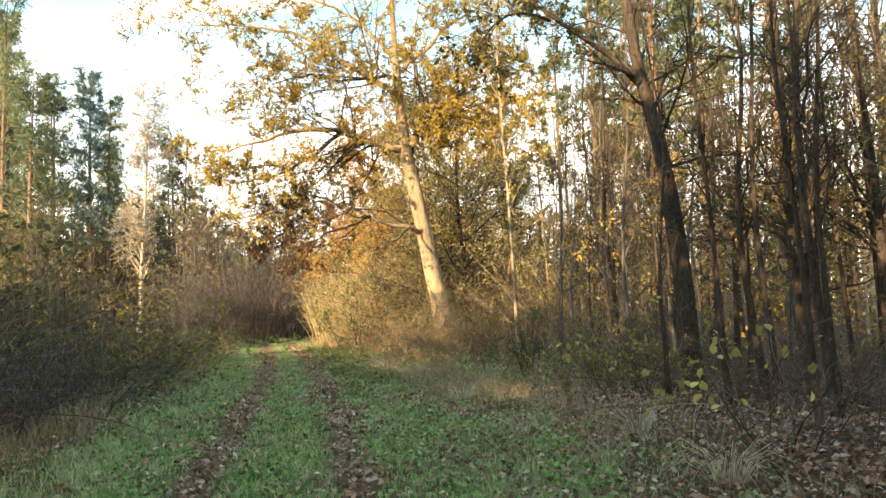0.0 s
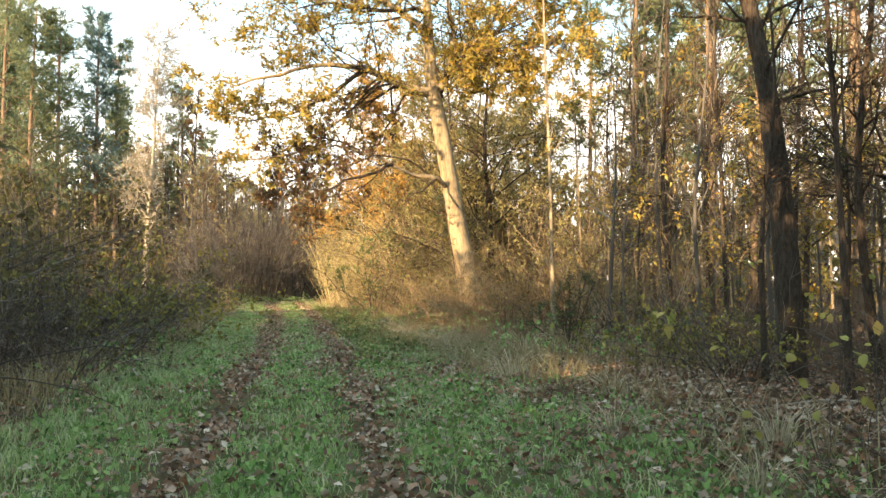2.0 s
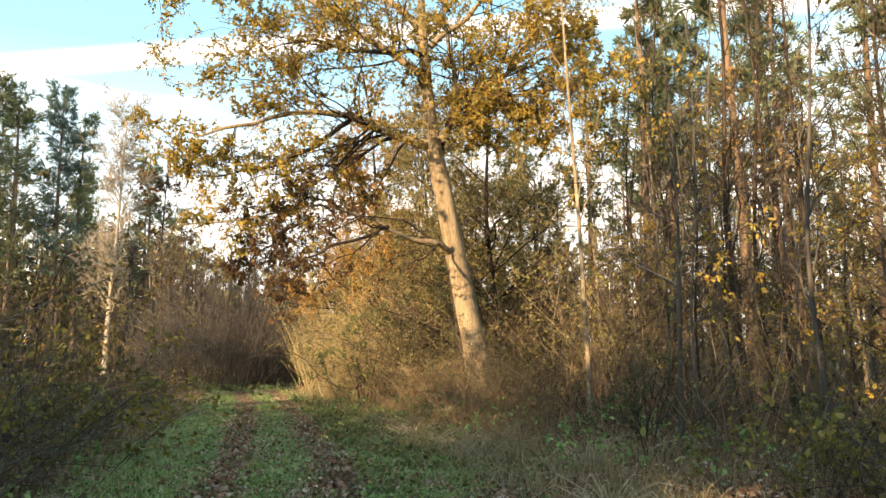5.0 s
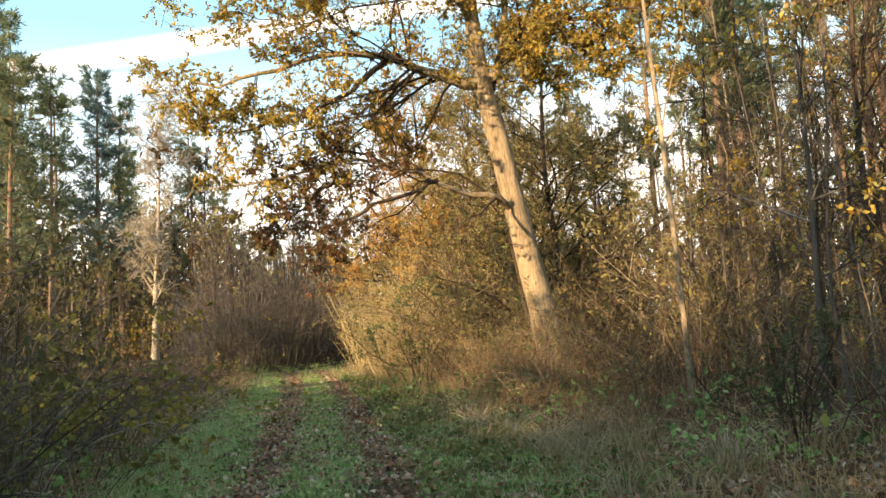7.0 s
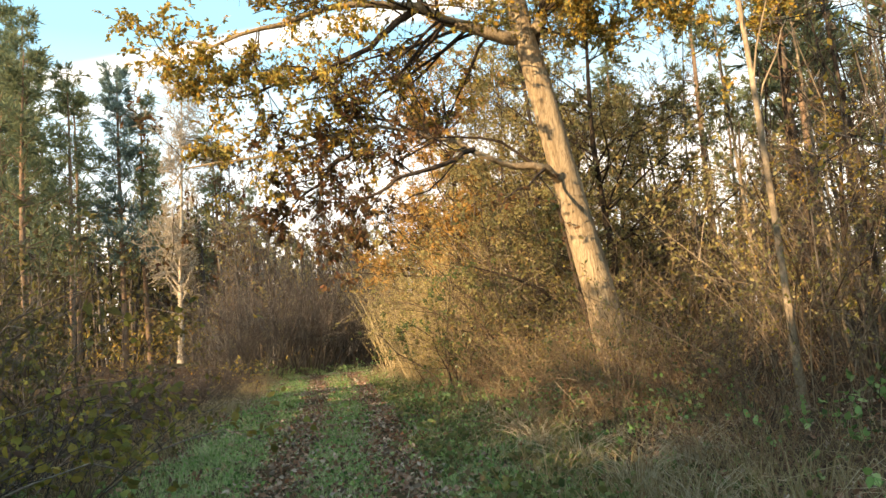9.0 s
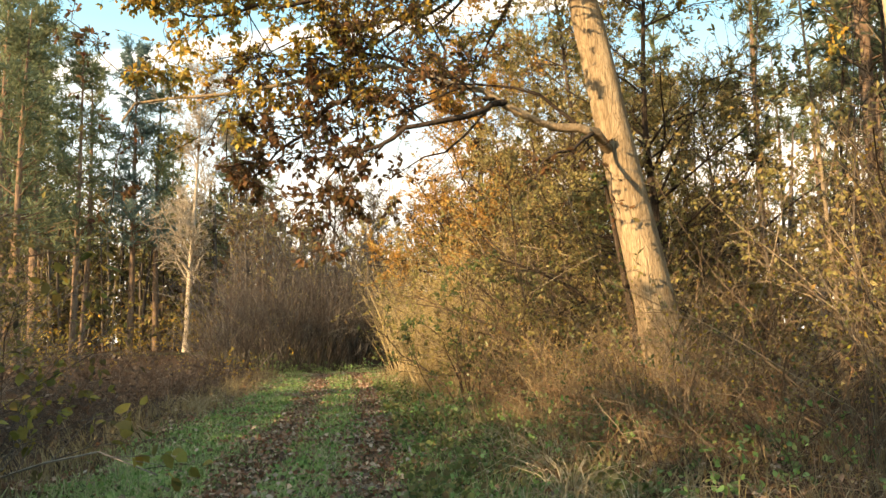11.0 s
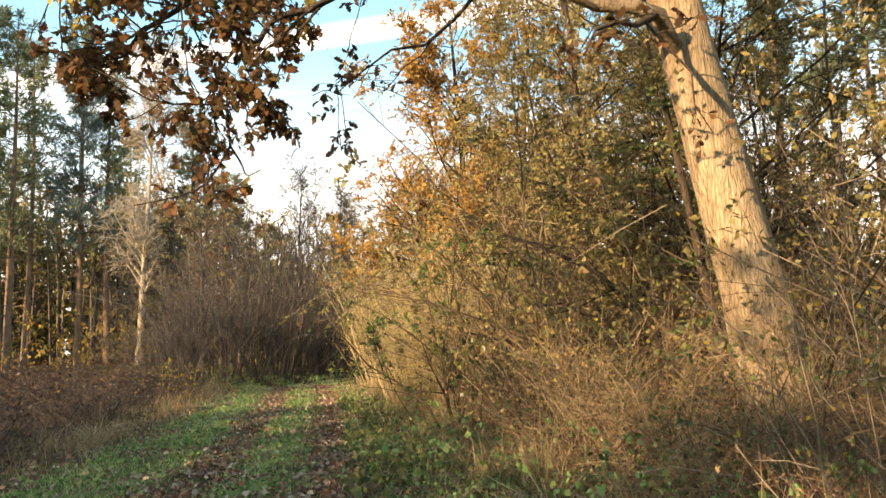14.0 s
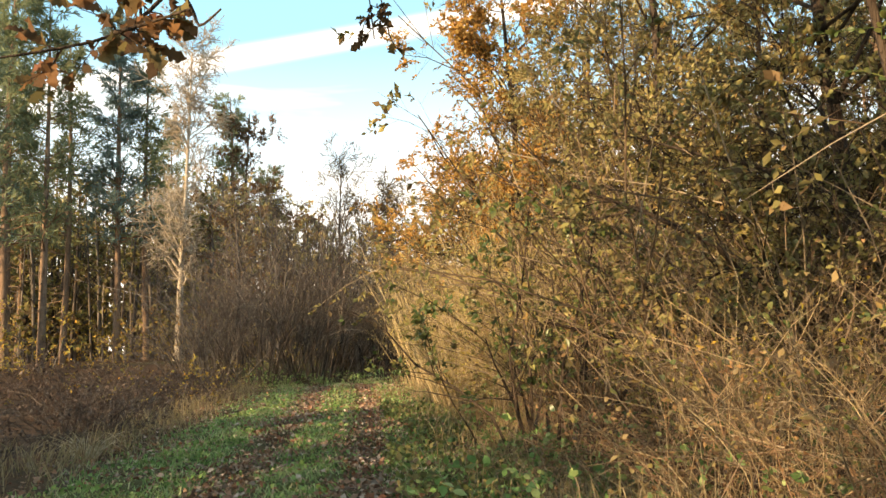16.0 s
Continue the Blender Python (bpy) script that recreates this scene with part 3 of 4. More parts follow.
def pine(name, label, height, r0, leaf, bark=None, crown=0.45, reach=0.2, limbs=46, group="", lift=0.1, tuft=0.30, dead=10, per=3, fat=0.19):
    """A conifer: bare lower trunk with snags, whorled limbs and tufts of needles."""
    ob = empty(name, label, "pine tree", group)
    P = smooth_path([(0, 0, 0), (rng.normal() * 0.15, rng.normal() * 0.15, height * 0.35), (rng.normal() * 0.2, rng.normal() * 0.2, height * 0.7), (0, 0, height)], 12)[None]
    R = (r0 * np.linspace(1, 0.12, 12))[None]
    part("trunk", [tubes(P, R, 8, 0.03)], bark or PINE_BARK, ob, smooth=True)
    P1, R1 = sprout(P, R, limbs, crown, 0.99, 78, reach, lift, 0.06, 0.12, 5, 0.35, 0.75)
    PD, RD = sprout(P, R, dead, 0.15, crown, 85, reach * 0.35, -0.1, -0.02, 0.15, 4, 0.18, 0.0)
    mass("limbwork", [tubes(P1, R1, 3), tubes(PD, RD, 3)], bark or PINE_BARK, ob)
    P2, R2 = sprout(P1, R1, 7, 0.2, 1, 50, 0.45, 0.12, 0.05, 0.15, 2, 0.5, 0.4)
    C, D = along(P2, 4 * per, 0.05)
    C2, D2 = along(P1, 4 * per, 0.4)
    mass("needles", [leaves(np.concatenate([C, C2]), np.concatenate([D, D2]), tuft, fat, 0.6, -0.15)], leaf, ob)
    return ob


# ---- the leaning oak beside the track ----
oak = empty("oak_tree", "large leaning oak with sunlit bark and thinning orange autumn leaves", "tree")
TRUNK = smooth_path([(0.15, 25.55, -0.1), (0.0, 25.5, 0.9), (-0.33, 25.5, 2.6), (-0.62, 25.5, 4.2), (-0.95, 25.5, 6.1), (-1.2, 25.5, 7.2), (-1.32, 25.5, 8.7), (-1.45, 25.6, 11.2), (-1.5, 25.8, 14.0)], 26)
TR = np.interp(np.arange(26), [0, 2, 5, 11, 16, 20, 25], [0.47, 0.37, 0.30, 0.25, 0.215, 0.14, 0.05])
part("trunk", [tubes(TRUNK[None], TR[None], 18, 0.025)], OAK_BARK, oak, "pale sunlit furrowed oak bark", smooth=True)
OAK_LIMBS = [
    (0.085, [(-0.60, 25.5, 4.1), (-1.1, 24.9, 4.25), (-1.7, 24.5, 4.3), (-2.3, 24.3, 4.75), (-3.2, 24.1, 4.95), (-4.4, 23.7, 5.0), (-6.2, 23.2, 4.5), (-7.3, 23.0, 4.3)]),
    (0.05, [(-2.3, 24.3, 4.7), (-3.0, 23.8, 4.2), (-3.7, 23.5, 3.9), (-4.3, 23.4, 3.6), (-4.5, 23.4, 3.2), (-4.62, 23.45, 2.9)]),
    (0.045, [(-4.4, 23.7, 4.9), (-5.0, 23.5, 4.3), (-5.5, 23.6, 3.7), (-6.1, 23.8, 3.4)]),
    (0.045, [(-3.2, 24.1, 4.95), (-3.9, 24.2, 5.4), (-5.0, 24.0, 5.5), (-6.4, 23.6, 5.3)]),
    (0.15, [(-1.2, 25.5, 7.1), (-2.3, 25.1, 7.35), (-3.1, 24.8, 7.8), (-4.3, 24.3, 8.0), (-6.0, 23.8, 7.6), (-7.2, 23.6, 7.0)]),
    (0.08, [(-3.1, 24.8, 7.75), (-4.2, 24.2, 6.9), (-5.4, 23.6, 6.3), (-6.8, 23.0, 5.9)]),
    (0.12, [(-1.05, 25.45, 7.0), (-0.55, 25.3, 8.0), (-0.7, 25.2, 9.1), (-1.0, 25.0, 10.5), (-0.6, 24.8, 12.5)]),
    (0.12, [(-1.33, 25.5, 8.9), (-2.6, 25.2, 9.8), (-4.4, 24.8, 10.8), (-6.6, 24.4, 11.2), (-8.2, 24.2, 10.9)]),
    (0.10, [(-0.6, 25.3, 8.4), (0.5, 25.0, 9.0), (1.8, 24.8, 9.8), (3.1, 24.6, 9.6)]),
    (0.10, [(-1.4, 25.6, 10.4), (-2.6, 25.8, 11.8), (-4.0, 26.0, 13.0), (-5.8, 26.0, 13.6)]),
    (0.09, [(-1.2, 25.6, 9.9), (0.2, 26.0, 11.2), (1.6, 26.2, 12.2), (2.8, 26.2, 12.6)]),
    (0.07, [(-1.1, 25.5, 6.6), (-0.9, 25.2, 7.6), (0.3, 25.0, 8.0), (1.4, 24.8, 7.6)]),
    (0.08, [(-0.6, 25.3, 8.2), (0.4, 24.6, 8.2), (1.8, 24.2, 8.4), (3.0, 24.0, 7.9)]),
    (0.08, [(-1.38, 25.5, 9.6), (-2.4, 24.6, 9.6), (-3.8, 23.6, 9.4), (-5.4, 22.8, 9.0)]),
]
for k, (r, pts) in enumerate(OAK_LIMBS):
    low = k < 4
    P = smooth_path(pts, 18)
    P[1:-1] += np.cumsum(rng.normal(size=(16, 3)), axis=0) * 0.05
    P, R = P[None], (r * np.linspace(1, 0.32, 18) ** 1.6)[None]
    limb = part("limb", [tubes(P, R, 8, 0.04)], OAK_BARK if r > 0.08 else DARK_BARK, oak, smooth=True)
    P1, R1 = sprout(P, R, 16 if low else 17, 0.1, 1, 55, 0.40 if low else 0.6, 0.10 if low else 0.02, -0.02, 0.25, 7, 0.5 if low else 0.34, 0.45)
    ok = (P1[:, :, 2].min(1) > np.where(P1[:, -1, 0] < -4.2, 2.45, 3.0)) & (P1[:, :, 1].min(1) > 22.2) if low else P1[:, 0, 2] > 0
    P1, R1 = P1[ok], R1[ok]
    P2, R2 = sprout(P1, R1, 5 if low else 7, 0.15, 1, 50, 0.5, 0.0, 0.0, 0.28, 5, 0.55)
    P3, R3 = sprout(P2, R2, 4 if low else 7, 0.1, 1, 50, 0.5 if low else 0.75, 0.0, 0.0, 0.25, 2 + low, 0.6)
    mass("twigwork", [tubes(P1, np.maximum(R1, 0.007), 4), tubes(P2, np.maximum(R2, 0.005), 3), tubes(P3, np.maximum(R3, 0.003), 3)], DARK_BARK, limb)
    if low:
        C, D = along(P3, 5, 0.2)
        mass("foliage", [leaves(C, D, 0.088, 0.55, 0.8, 0.4, lobed=True)], BROWN_LEAF, limb, "russet lobed oak leaves, toned dark as if shaded")
    else:
        C, D = along(P3, 12, 0.0)
        mass("foliage", [leaves(C, D, 0.082, 0.6)], OAK_LEAF, limb, "orange and yellow oak leaves")

P = np.stack([smooth_path(p, 9) for p in ([(-4.62, 23.45, 2.92), (-4.66, 23.2, 2.62), (-4.68, 22.95, 2.45), (-5.05, 22.8, 2.36)], [(-4.66, 23.1, 2.56), (-4.6, 22.9, 2.46), (-4.45, 22.8, 2.42), (-4.2, 22.75, 2.45)], [(-4.62, 23.45, 2.92), (-4.5, 23.4, 2.75), (-4.45, 23.3, 2.62), (-4.3, 23.2, 2.66)])])
R = np.tile(np.linspace(0.010, 0.004, 9), (3, 1))
spray = part("limb", [tubes(P, R, 5, 0.05)], DARK_BARK, oak, smooth=True)
P1, R1 = sprout(P[:2], R[:2], 9, 0.25, 1, 60, 0.22, 0.0, 0, 0.2, 4, 0.5, 0.2)
C, D = along(P1, 6, 0.2)
mass("twigwork", [tubes(P1, R1, 3)], DARK_BARK, spray)
mass("foliage", [leaves(C, D, 0.085, 0.55, 0.6, 0.2, lobed=True)], BROWN_LEAF, spray, "russet lobed oak leaves, toned dark as if shaded")

ivy_stem = empty("ivy_clad_snag", "dark dead snag clad in ivy beside the oak", "dead tree")
P = smooth_path([(-0.2, 26.05, -0.05), (-0.42, 25.95, 1.4), (-0.62, 25.9, 2.6), (-0.82, 25.85, 3.9)], 10)[None]
R = np.linspace(0.065, 0.03, 10)[None]
part("stem", [tubes(P, R, 8, 0.12)], DARK_BARK, ivy_stem)
P1, R1 = sprout(P, R, 26, 0.05, 1, 60, 0.13, 0.1, 0, 0.3, 4, 0.15, 0.0)
C, D = along(P1, 14, 0.1)
mass("foliage", [tubes(P1, R1, 3), leaves(C, D, 0.06, 0.8)], HOLLY_LEAF, ivy_stem)

# ---- trees on the bank to the east of the track ----
P = smooth_path([(4.2, 13, -0.1), (4.1, 13, 1.9), (3.96, 13, 3.5), (3.79, 13, 4.6), (3.5, 13, 5.7), (3.4, 13.2, 7.8), (3.2, 13.4, 10.5)], 16)
dark = empty("dark_tree", "dark leaning tree with rough blackish bark in the shade", "tree")
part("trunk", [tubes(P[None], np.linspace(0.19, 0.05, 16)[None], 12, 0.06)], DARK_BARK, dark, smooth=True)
P2 = smooth_path([(3.6, 13, 5.3), (3.0, 12.9, 5.95), (2.2, 12.8, 6.4), (1.5, 12.7, 7.0), (0.7, 12.5, 7.5)], 10)
part("limb", [tubes(P2[None], np.linspace(0.06, 0.015, 10)[None], 7, 0.04)], DARK_BARK, dark, smooth=True)
Pl, Rl = sprout(np.stack([smooth_path(P, 10), P2]), np.stack([np.linspace(0.15, 0.05, 10), np.linspace(0.05, 0.02, 10)]), 22, 0.35, 1, 60, 0.3, 0.1, 0, 0.3, 6, 0.3)
Pm, Rm = sprout(Pl, Rl, 8, 0.2, 1, 45, 0.5, 0, 0, 0.25, 3, 0.6)
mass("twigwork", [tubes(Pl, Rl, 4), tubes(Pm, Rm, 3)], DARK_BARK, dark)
C, D = along(Pm, 7, 0.1)
P3 = smooth_path([(2.0, 12.8, 6.5), (1.4, 11.8, 6.3), (0.9, 10.9, 5.8), (0.55, 10.2, 5.1)], 9)[None]
Pn, Rn = sprout(P3, np.linspace(0.03, 0.01, 9)[None], 16, 0.3, 1, 55, 0.35, -0.1, -0.03, 0.2, 5, 0.5, 0.3)
Po, Ro = sprout(Pn, Rn, 6, 0.1, 1, 50, 0.5, -0.1, 0, 0.2, 3, 0.6)
part("limb", [tubes(P3, np.linspace(0.03, 0.01, 9)[None], 6, 0.04)], DARK_BARK, dark, smooth=True)
Cn, Dn = along(Po, 6, 0.1)
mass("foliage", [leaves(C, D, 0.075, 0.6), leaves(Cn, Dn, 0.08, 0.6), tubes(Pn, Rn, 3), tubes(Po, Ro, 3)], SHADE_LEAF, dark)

pole = tree("sapling_tree", "slender dark young tree with fine bare twigs", [(0, 0, 0), (0.25, 0.1, 3), (-0.1, 0.3, 6), (0.35, 0, 10)], 0.055, 16, DARK_BARK, BROWN_LEAF, 1, 0.06, 0.2, 38, 0.24, 0.3, "thin trees in the eastern wood", 6, 2, twist=0.25)
put(pole, [(4.55, 9, 1.2), (4.9, 9.6, 0.9), (3.9, 8.1, 0.7), (4.2, 11.5, 0.9), (5.2, 12, 1.0), (3.6, 12.5, 0.8)] + spots(34, 3.2, 13, 12.5, 38, 0.7, 1.25))
olive = tree("maple_sapling", "slender sapling with yellowing leaves along its twigs", [(0, 0, 0), (-0.2, 0.1, 2.5), (0.1, 0.3, 5), (0.2, 0, 8)], 0.04, 16, GREY_TWIG, YELLOW_LEAF, 1, 0.055, 0.15, 40, 0.26, 0.3, "thin trees in the eastern wood", 6, 3, twist=0.25)
put(olive, spots(24, 3.0, 9.5, 14.5, 36, 0.7, 1.2))
pale = tree("pale_tree", "slender sunlit pale-barked tree with sparse yellow leaves", [(0, 0, 0), (0.12, 0, 4), (0.3, 0.1, 8), (0.5, 0, 12.5)], 0.062, 14, TAN_BARK, YELLOW_LEAF, 2, 0.05, 0.3, 38, 0.22, 0.3, "thin trees in the eastern wood", 6, 3, twig=GREY_TWIG)
put(pale, [(2.1, 22.3, 0.92), (4.2, 30, 0.95)] + spots(12, 6.5, 18, 22, 46, 0.9, 1.3))
russet = tree("beech_sapling", "young beech holding orange-brown leaves", [(0, 0, 0), (0.1, 0, 1.6), (0, 0.2, 3.2), (0.1, 0, 5)], 0.04, 16, GREY_TWIG, OAK_LEAF, 4, 0.08, 0.25, 65, 0.4, 0.1, "young beeches", 6, 5)
put(russet, [(9.5, 21, 1.3), (10, 15.5, 1.2), (12, 19, 1.5), (2.8, 18.7, 1.15), (5.8, 17.5, 1.1), (6.6, 22, 1.4), (4.5, 27, 1.2), (7.5, 26, 1.5), (8.0, 19, 1.3)])

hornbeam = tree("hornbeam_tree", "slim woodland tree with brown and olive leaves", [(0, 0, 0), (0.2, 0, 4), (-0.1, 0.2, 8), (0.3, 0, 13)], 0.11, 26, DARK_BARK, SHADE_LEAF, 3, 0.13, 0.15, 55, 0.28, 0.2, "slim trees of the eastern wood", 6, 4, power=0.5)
# The first two trunks stand out of view, added to block skylight.
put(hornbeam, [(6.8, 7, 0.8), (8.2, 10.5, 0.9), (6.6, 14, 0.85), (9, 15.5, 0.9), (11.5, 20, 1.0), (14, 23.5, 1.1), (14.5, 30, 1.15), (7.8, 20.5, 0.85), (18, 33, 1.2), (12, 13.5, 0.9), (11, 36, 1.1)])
stand = pine("scots_pine", "tall straight pine with bare orange-brown trunk and high crown", 20, 0.22, NEEDLE, crown=0.4, reach=0.16, limbs=46, group="pines of the eastern wood", per=3, tuft=0.38)
put(stand, spots(19, 12, 40, 26, 75, 0.8, 1.15) + [(9.0, 30, 0.9), (7.2, 35, 0.85), (11.0, 24, 1.0), (8.5, 38, 0.95), (10.5, 42, 1.0), (14, 46, 1.05), (17, 36, 1.0), (7.0, 44, 0.9), (4.0, 48, 0.9), (12, 33, 1.0)])

# ---- thickets to the east: sunlit stems, brambles, holly ----
stems_a = shrub("thicket_shrub", "dense brown upright stems of a leafless thicket shrub", 2.6, 1.5, 30, TWIG, YELLOW_LEAF, 0.6, 0.06, 6, 0.010, 0.2, "eastern thicket", fine=2, wob=0.14)
put(stems_a, spots(9, 3.8, 6.0, 20, 40, 0.6, 1.0, True) + spots(10, 4.5, 9.5, 17, 40, 0.9, 1.4, True))
stems_b = shrub("thicket_shrub", "tangled golden-brown stems with a few yellowed leaves", 3.0, 2.0, 24, TWIG, TAWNY_LEAF, 2.2, 0.055, 7, 0.010, 0.5, "eastern thicket", fine=3, wob=0.2)
put(stems_b, spots(6, 4.6, 6.2, 22, 33, 0.6, 0.9, True) + spots(11, 5.4, 9, 19, 42, 0.9, 1.4, True))
bramble = shrub("bramble_bush", "arching reddish-brown bramble canes with dry leaves", 1.8, 2.0, 34, RED_TWIG, RUSSET_LEAF, 1.8, 0.042, 6, 0.0055, 1.5, "brambles at the track's edge", fine=2, wob=0.25)
put(bramble, spots(17, 3.3, 5.2, 18, 40, 0.5, 0.85, True) + [(-1.3, 23.5, 0.75), (-0.3, 23.0, 0.9), (0.8, 22.4, 1.0), (-0.9, 26.1, 1.25), (0.4, 24.0, 1.2), (1.6, 23.4, 1.25), (-1.7, 27.4, 1.1), (-2.2, 28.9, 1.0)] + spots(6, 5.4, 9, 9, 19, 0.7, 1.1, True))
nettle = shrub("green_bramble", "low bramble with green and yellowing leaves", 0.8, 1.2, 14, TWIG, GREEN_LEAF, 2.0, 0.075, 5, 0.005, 1.2, "green brambles at the track's edge", fine=2, wob=0.25, width=0.75)
put(nettle, [(-9.6, 47.0, 0.9), (-10.6, 47.5, 1.0), (-11.6, 47.2, 0.9), (-12.7, 47.0, 1.0), (-13.6, 46.4, 1.0), (-8.6, 48.2, 0.9), (-3.3, 26.0, 1.0), (-3.2, 28.6, 1.0), (-2.9, 24.2, 0.7), (-3.5, 31.2, 0.9), (1.3, 19.4, 1.4), (-3.0, 27.6, 1.2), (2.6, 20.2, 1.2), (-4.2, 34.6, 0.8), (-2.2, 25.6, 0.9), (-1.6, 22.4, 0.7), (-2.7, 25.0, 0.6), (-3.2, 30.0, 0.8), (0.2, 21.4, 0.8), (-0.1, 4.75, 0.75), (-0.4, 20.2, 0.8), (0.6, 22.5, 1.1), (-2.3, 23.2, 0.7), (-1.9, 24.1, 0.9), (-3.4, 28.3, 1.0), (-3.0, 26.8, 1.0), (-1.3, 23.2, 0.8), (2.2, 14.6, 0.9), (3.2, 16.2, 1.2), (2.4, 18.2, 1.0), (0.9, 9.5, 0.5), (-3.8, 32.6, 0.8), (1.8, 7.2, 0.5), (-5.7, 14.4, 0.9), (-6.1, 15.6, 1.0), (-6.5, 17.0, 1.0), (-5.5, 12.8, 0.8), (-6.8, 18.2, 0.9), (-1.5, 24.4, 0.95), (-0.8, 23.3, 0.9), (0.5, 22.9, 0.9), (0.7, 15.9, 0.85), (0.3, 15.5, 0.6), (1.2, 16.3, 0.8)])
tuft = shrub("dry_shrub", "bright straw-coloured dry stalks beside the oak's foot", 2.2, 1.2, 46, GOLD_TWIG, RUSSET_LEAF, 1.6, 0.04, 7, 0.005, 0.4, "dry stalks under the oak", fine=2, wob=0.2)
put(tuft, [(-1.0, 24.6, 1.0), (-1.5, 25.4, 1.0), (-0.6, 24.2, 0.6), (-1.8, 26.5, 1.1), (0.6, 24.6, 0.8)])
ivy = shrub("olive_shrub", "leafy olive-green shrub with yellowing leaves in the sun", 3.6, 2.4, 30, TWIG, OLIVE_LEAF, 8, 0.062, 8, 0.012, 0.3, "leafy shrubs in the sun", fine=3)
put(ivy, [(-1.7, 31.0, 1.2), (-2.0, 34.8, 1.0), (-1.2, 31.6, 1.55), (0.4, 29.6, 1.45), (-2.2, 36.0, 1.4), (1.9, 30.5, 1.6), (0.5, 34, 1.7), (3.6, 31, 1.6), (5.6, 28, 1.5)])
tangle = shrub("ivy_tangle", "tangled shrub overgrown with small olive-green ivy leaves", 2.2, 1.8, 16, TWIG, HOLLY_LEAF, 3, 0.06, 7, 0.010, 0.9, "ivy tangles", fine=3, wob=0.25, width=0.75)
put(tangle, spots(10, 4.2, 5.8, 21, 36, 0.6, 1.0, True) + [(-0.2, 26.4, 1.1), (0.9, 26.0, 1.0)])
holly = shrub("holly_bush", "dark glossy evergreen holly bush", 3.4, 1.7, 14, DARK_BARK, HOLLY_LEAF, 7, 0.08, 8, 0.02, 0.1, fine=4)
put(holly, [(-3.3, 30.2, 0.95), (1.65, 16.9, 0.5), (4.2, 17.0, 0.4), (3.9, 14.8, 0.35), (-1.0, 34.5, 1.2)])
willow = shrub("willow_shrub", "tall golden upright willow shoots lit by the sun", 4.4, 2.0, 64, WILLOW_TWIG, PALE_LEAF, 1.3, 0.06, 6, 0.010, group="willow shoots", fine=2, wob=0.07)
put(willow, [(-5.0, 38.4, 0.9), (-4.2, 37.5, 0.9), (-4.9, 40.5, 1.0), (-5.9, 42.6, 1.0), (-4.0, 40.0, 1.1), (-6.9, 45.0, 1.0), (-5.6, 45.5, 1.15), (-3.4, 36.0, 0.8), (-7.2, 48.5, 1.1), (-4.3, 35.2, 0.7), (-4.9, 36.6, 0.75), (-3.9, 33.6, 0.6)])
gold = shrub("yellow_shrub", "small shrub with clear yellow leaves", 2.6, 0.8, 16, GOLD_TWIG, YELLOW_LEAF, 4, 0.07, 5, 0.01, group="", fine=2)
put(gold, [(-5.5, 37.4, 1.1), (-4.6, 34.4, 0.7)])
orange = tree("orange_oak", "broad oak with a full orange autumn crown", [(0, 0, 0), (0.2, 0, 3), (0, 0.3, 6), (0.3, 0, 11.5)], 0.20, 60, DARK_BARK, ORANGE_LEAF, 15, 0.115, 0.22, 62, 0.37, 0.15, "", 9, 9, power=0.4, gaps=1.4)
put(orange, [(-4.2, 45.5, 1.18)], 0.05)
brown = tree("brown_oak", "woodland oak with brown and olive leaves", [(0, 0, 0), (0.2, 0, 3), (-0.2, 0.3, 6), (0.3, 0, 11)], 0.13, 46, DARK_BARK, TAWNY_LEAF, 10, 0.105, 0.06, 62, 0.36, 0.12, "trees behind the leaning oak", 7, 7, power=0.5, gaps=1.5)
put(brown, [(0.9, 30.8, 1.02), (-0.9, 36.0, 1.05), (-1.6, 41.0, 0.95), (3.2, 38, 0.75), (0.8, 42, 1.1), (-2.9, 44, 0.85), (-1.6, 47, 1.15), (1.6, 46, 1.1), (4.6, 45, 0.95), (0.3, 32.4, 0.72), (2.6, 33.5, 0.62), (-0.8, 38.5, 0.85)])
shoot = shrub("hazel_shoot", "sparse shoots with large yellow-green leaves in the shade", 1.7, 1.4, 9, GREY_TWIG, PALE_LEAF, 0.42, 0.11, 5, 0.006, 0.5, "hazel shoots in the shade", fine=2, width=0.8)
put(shoot, [(2.5, 9.6, 1.0), (2.6, 13.2, 0.85), (1.7, 13.4, 0.7), (2.3, 7.6, 0.9), (3.1, 6.8, 1.0), (3.3, 8.6, 1.0), (3.4, 14.5, 1.0), (4.2, 12.5, 1.1)])

lowleaf = shrub("hornbeam_sapling", "low leafy sapling with yellow-green layered leaves in the shade", 1.7, 1.5, 16, GREY_TWIG, FADED_LEAF, 3, 0.062, 8, 0.007, 0.7, "leafy saplings beside the track", fine=3, width=0.75)
put(lowleaf, [(2.5, 13.8, 0.8), (3.4, 14.4, 1.0), (3.3, 12.9, 0.75), (-6.8, 17.6, 1.35), (-6.3, 16.3, 1.2), (-7.5, 19.2, 1.4), (-7.2, 15.5, 1.5)])


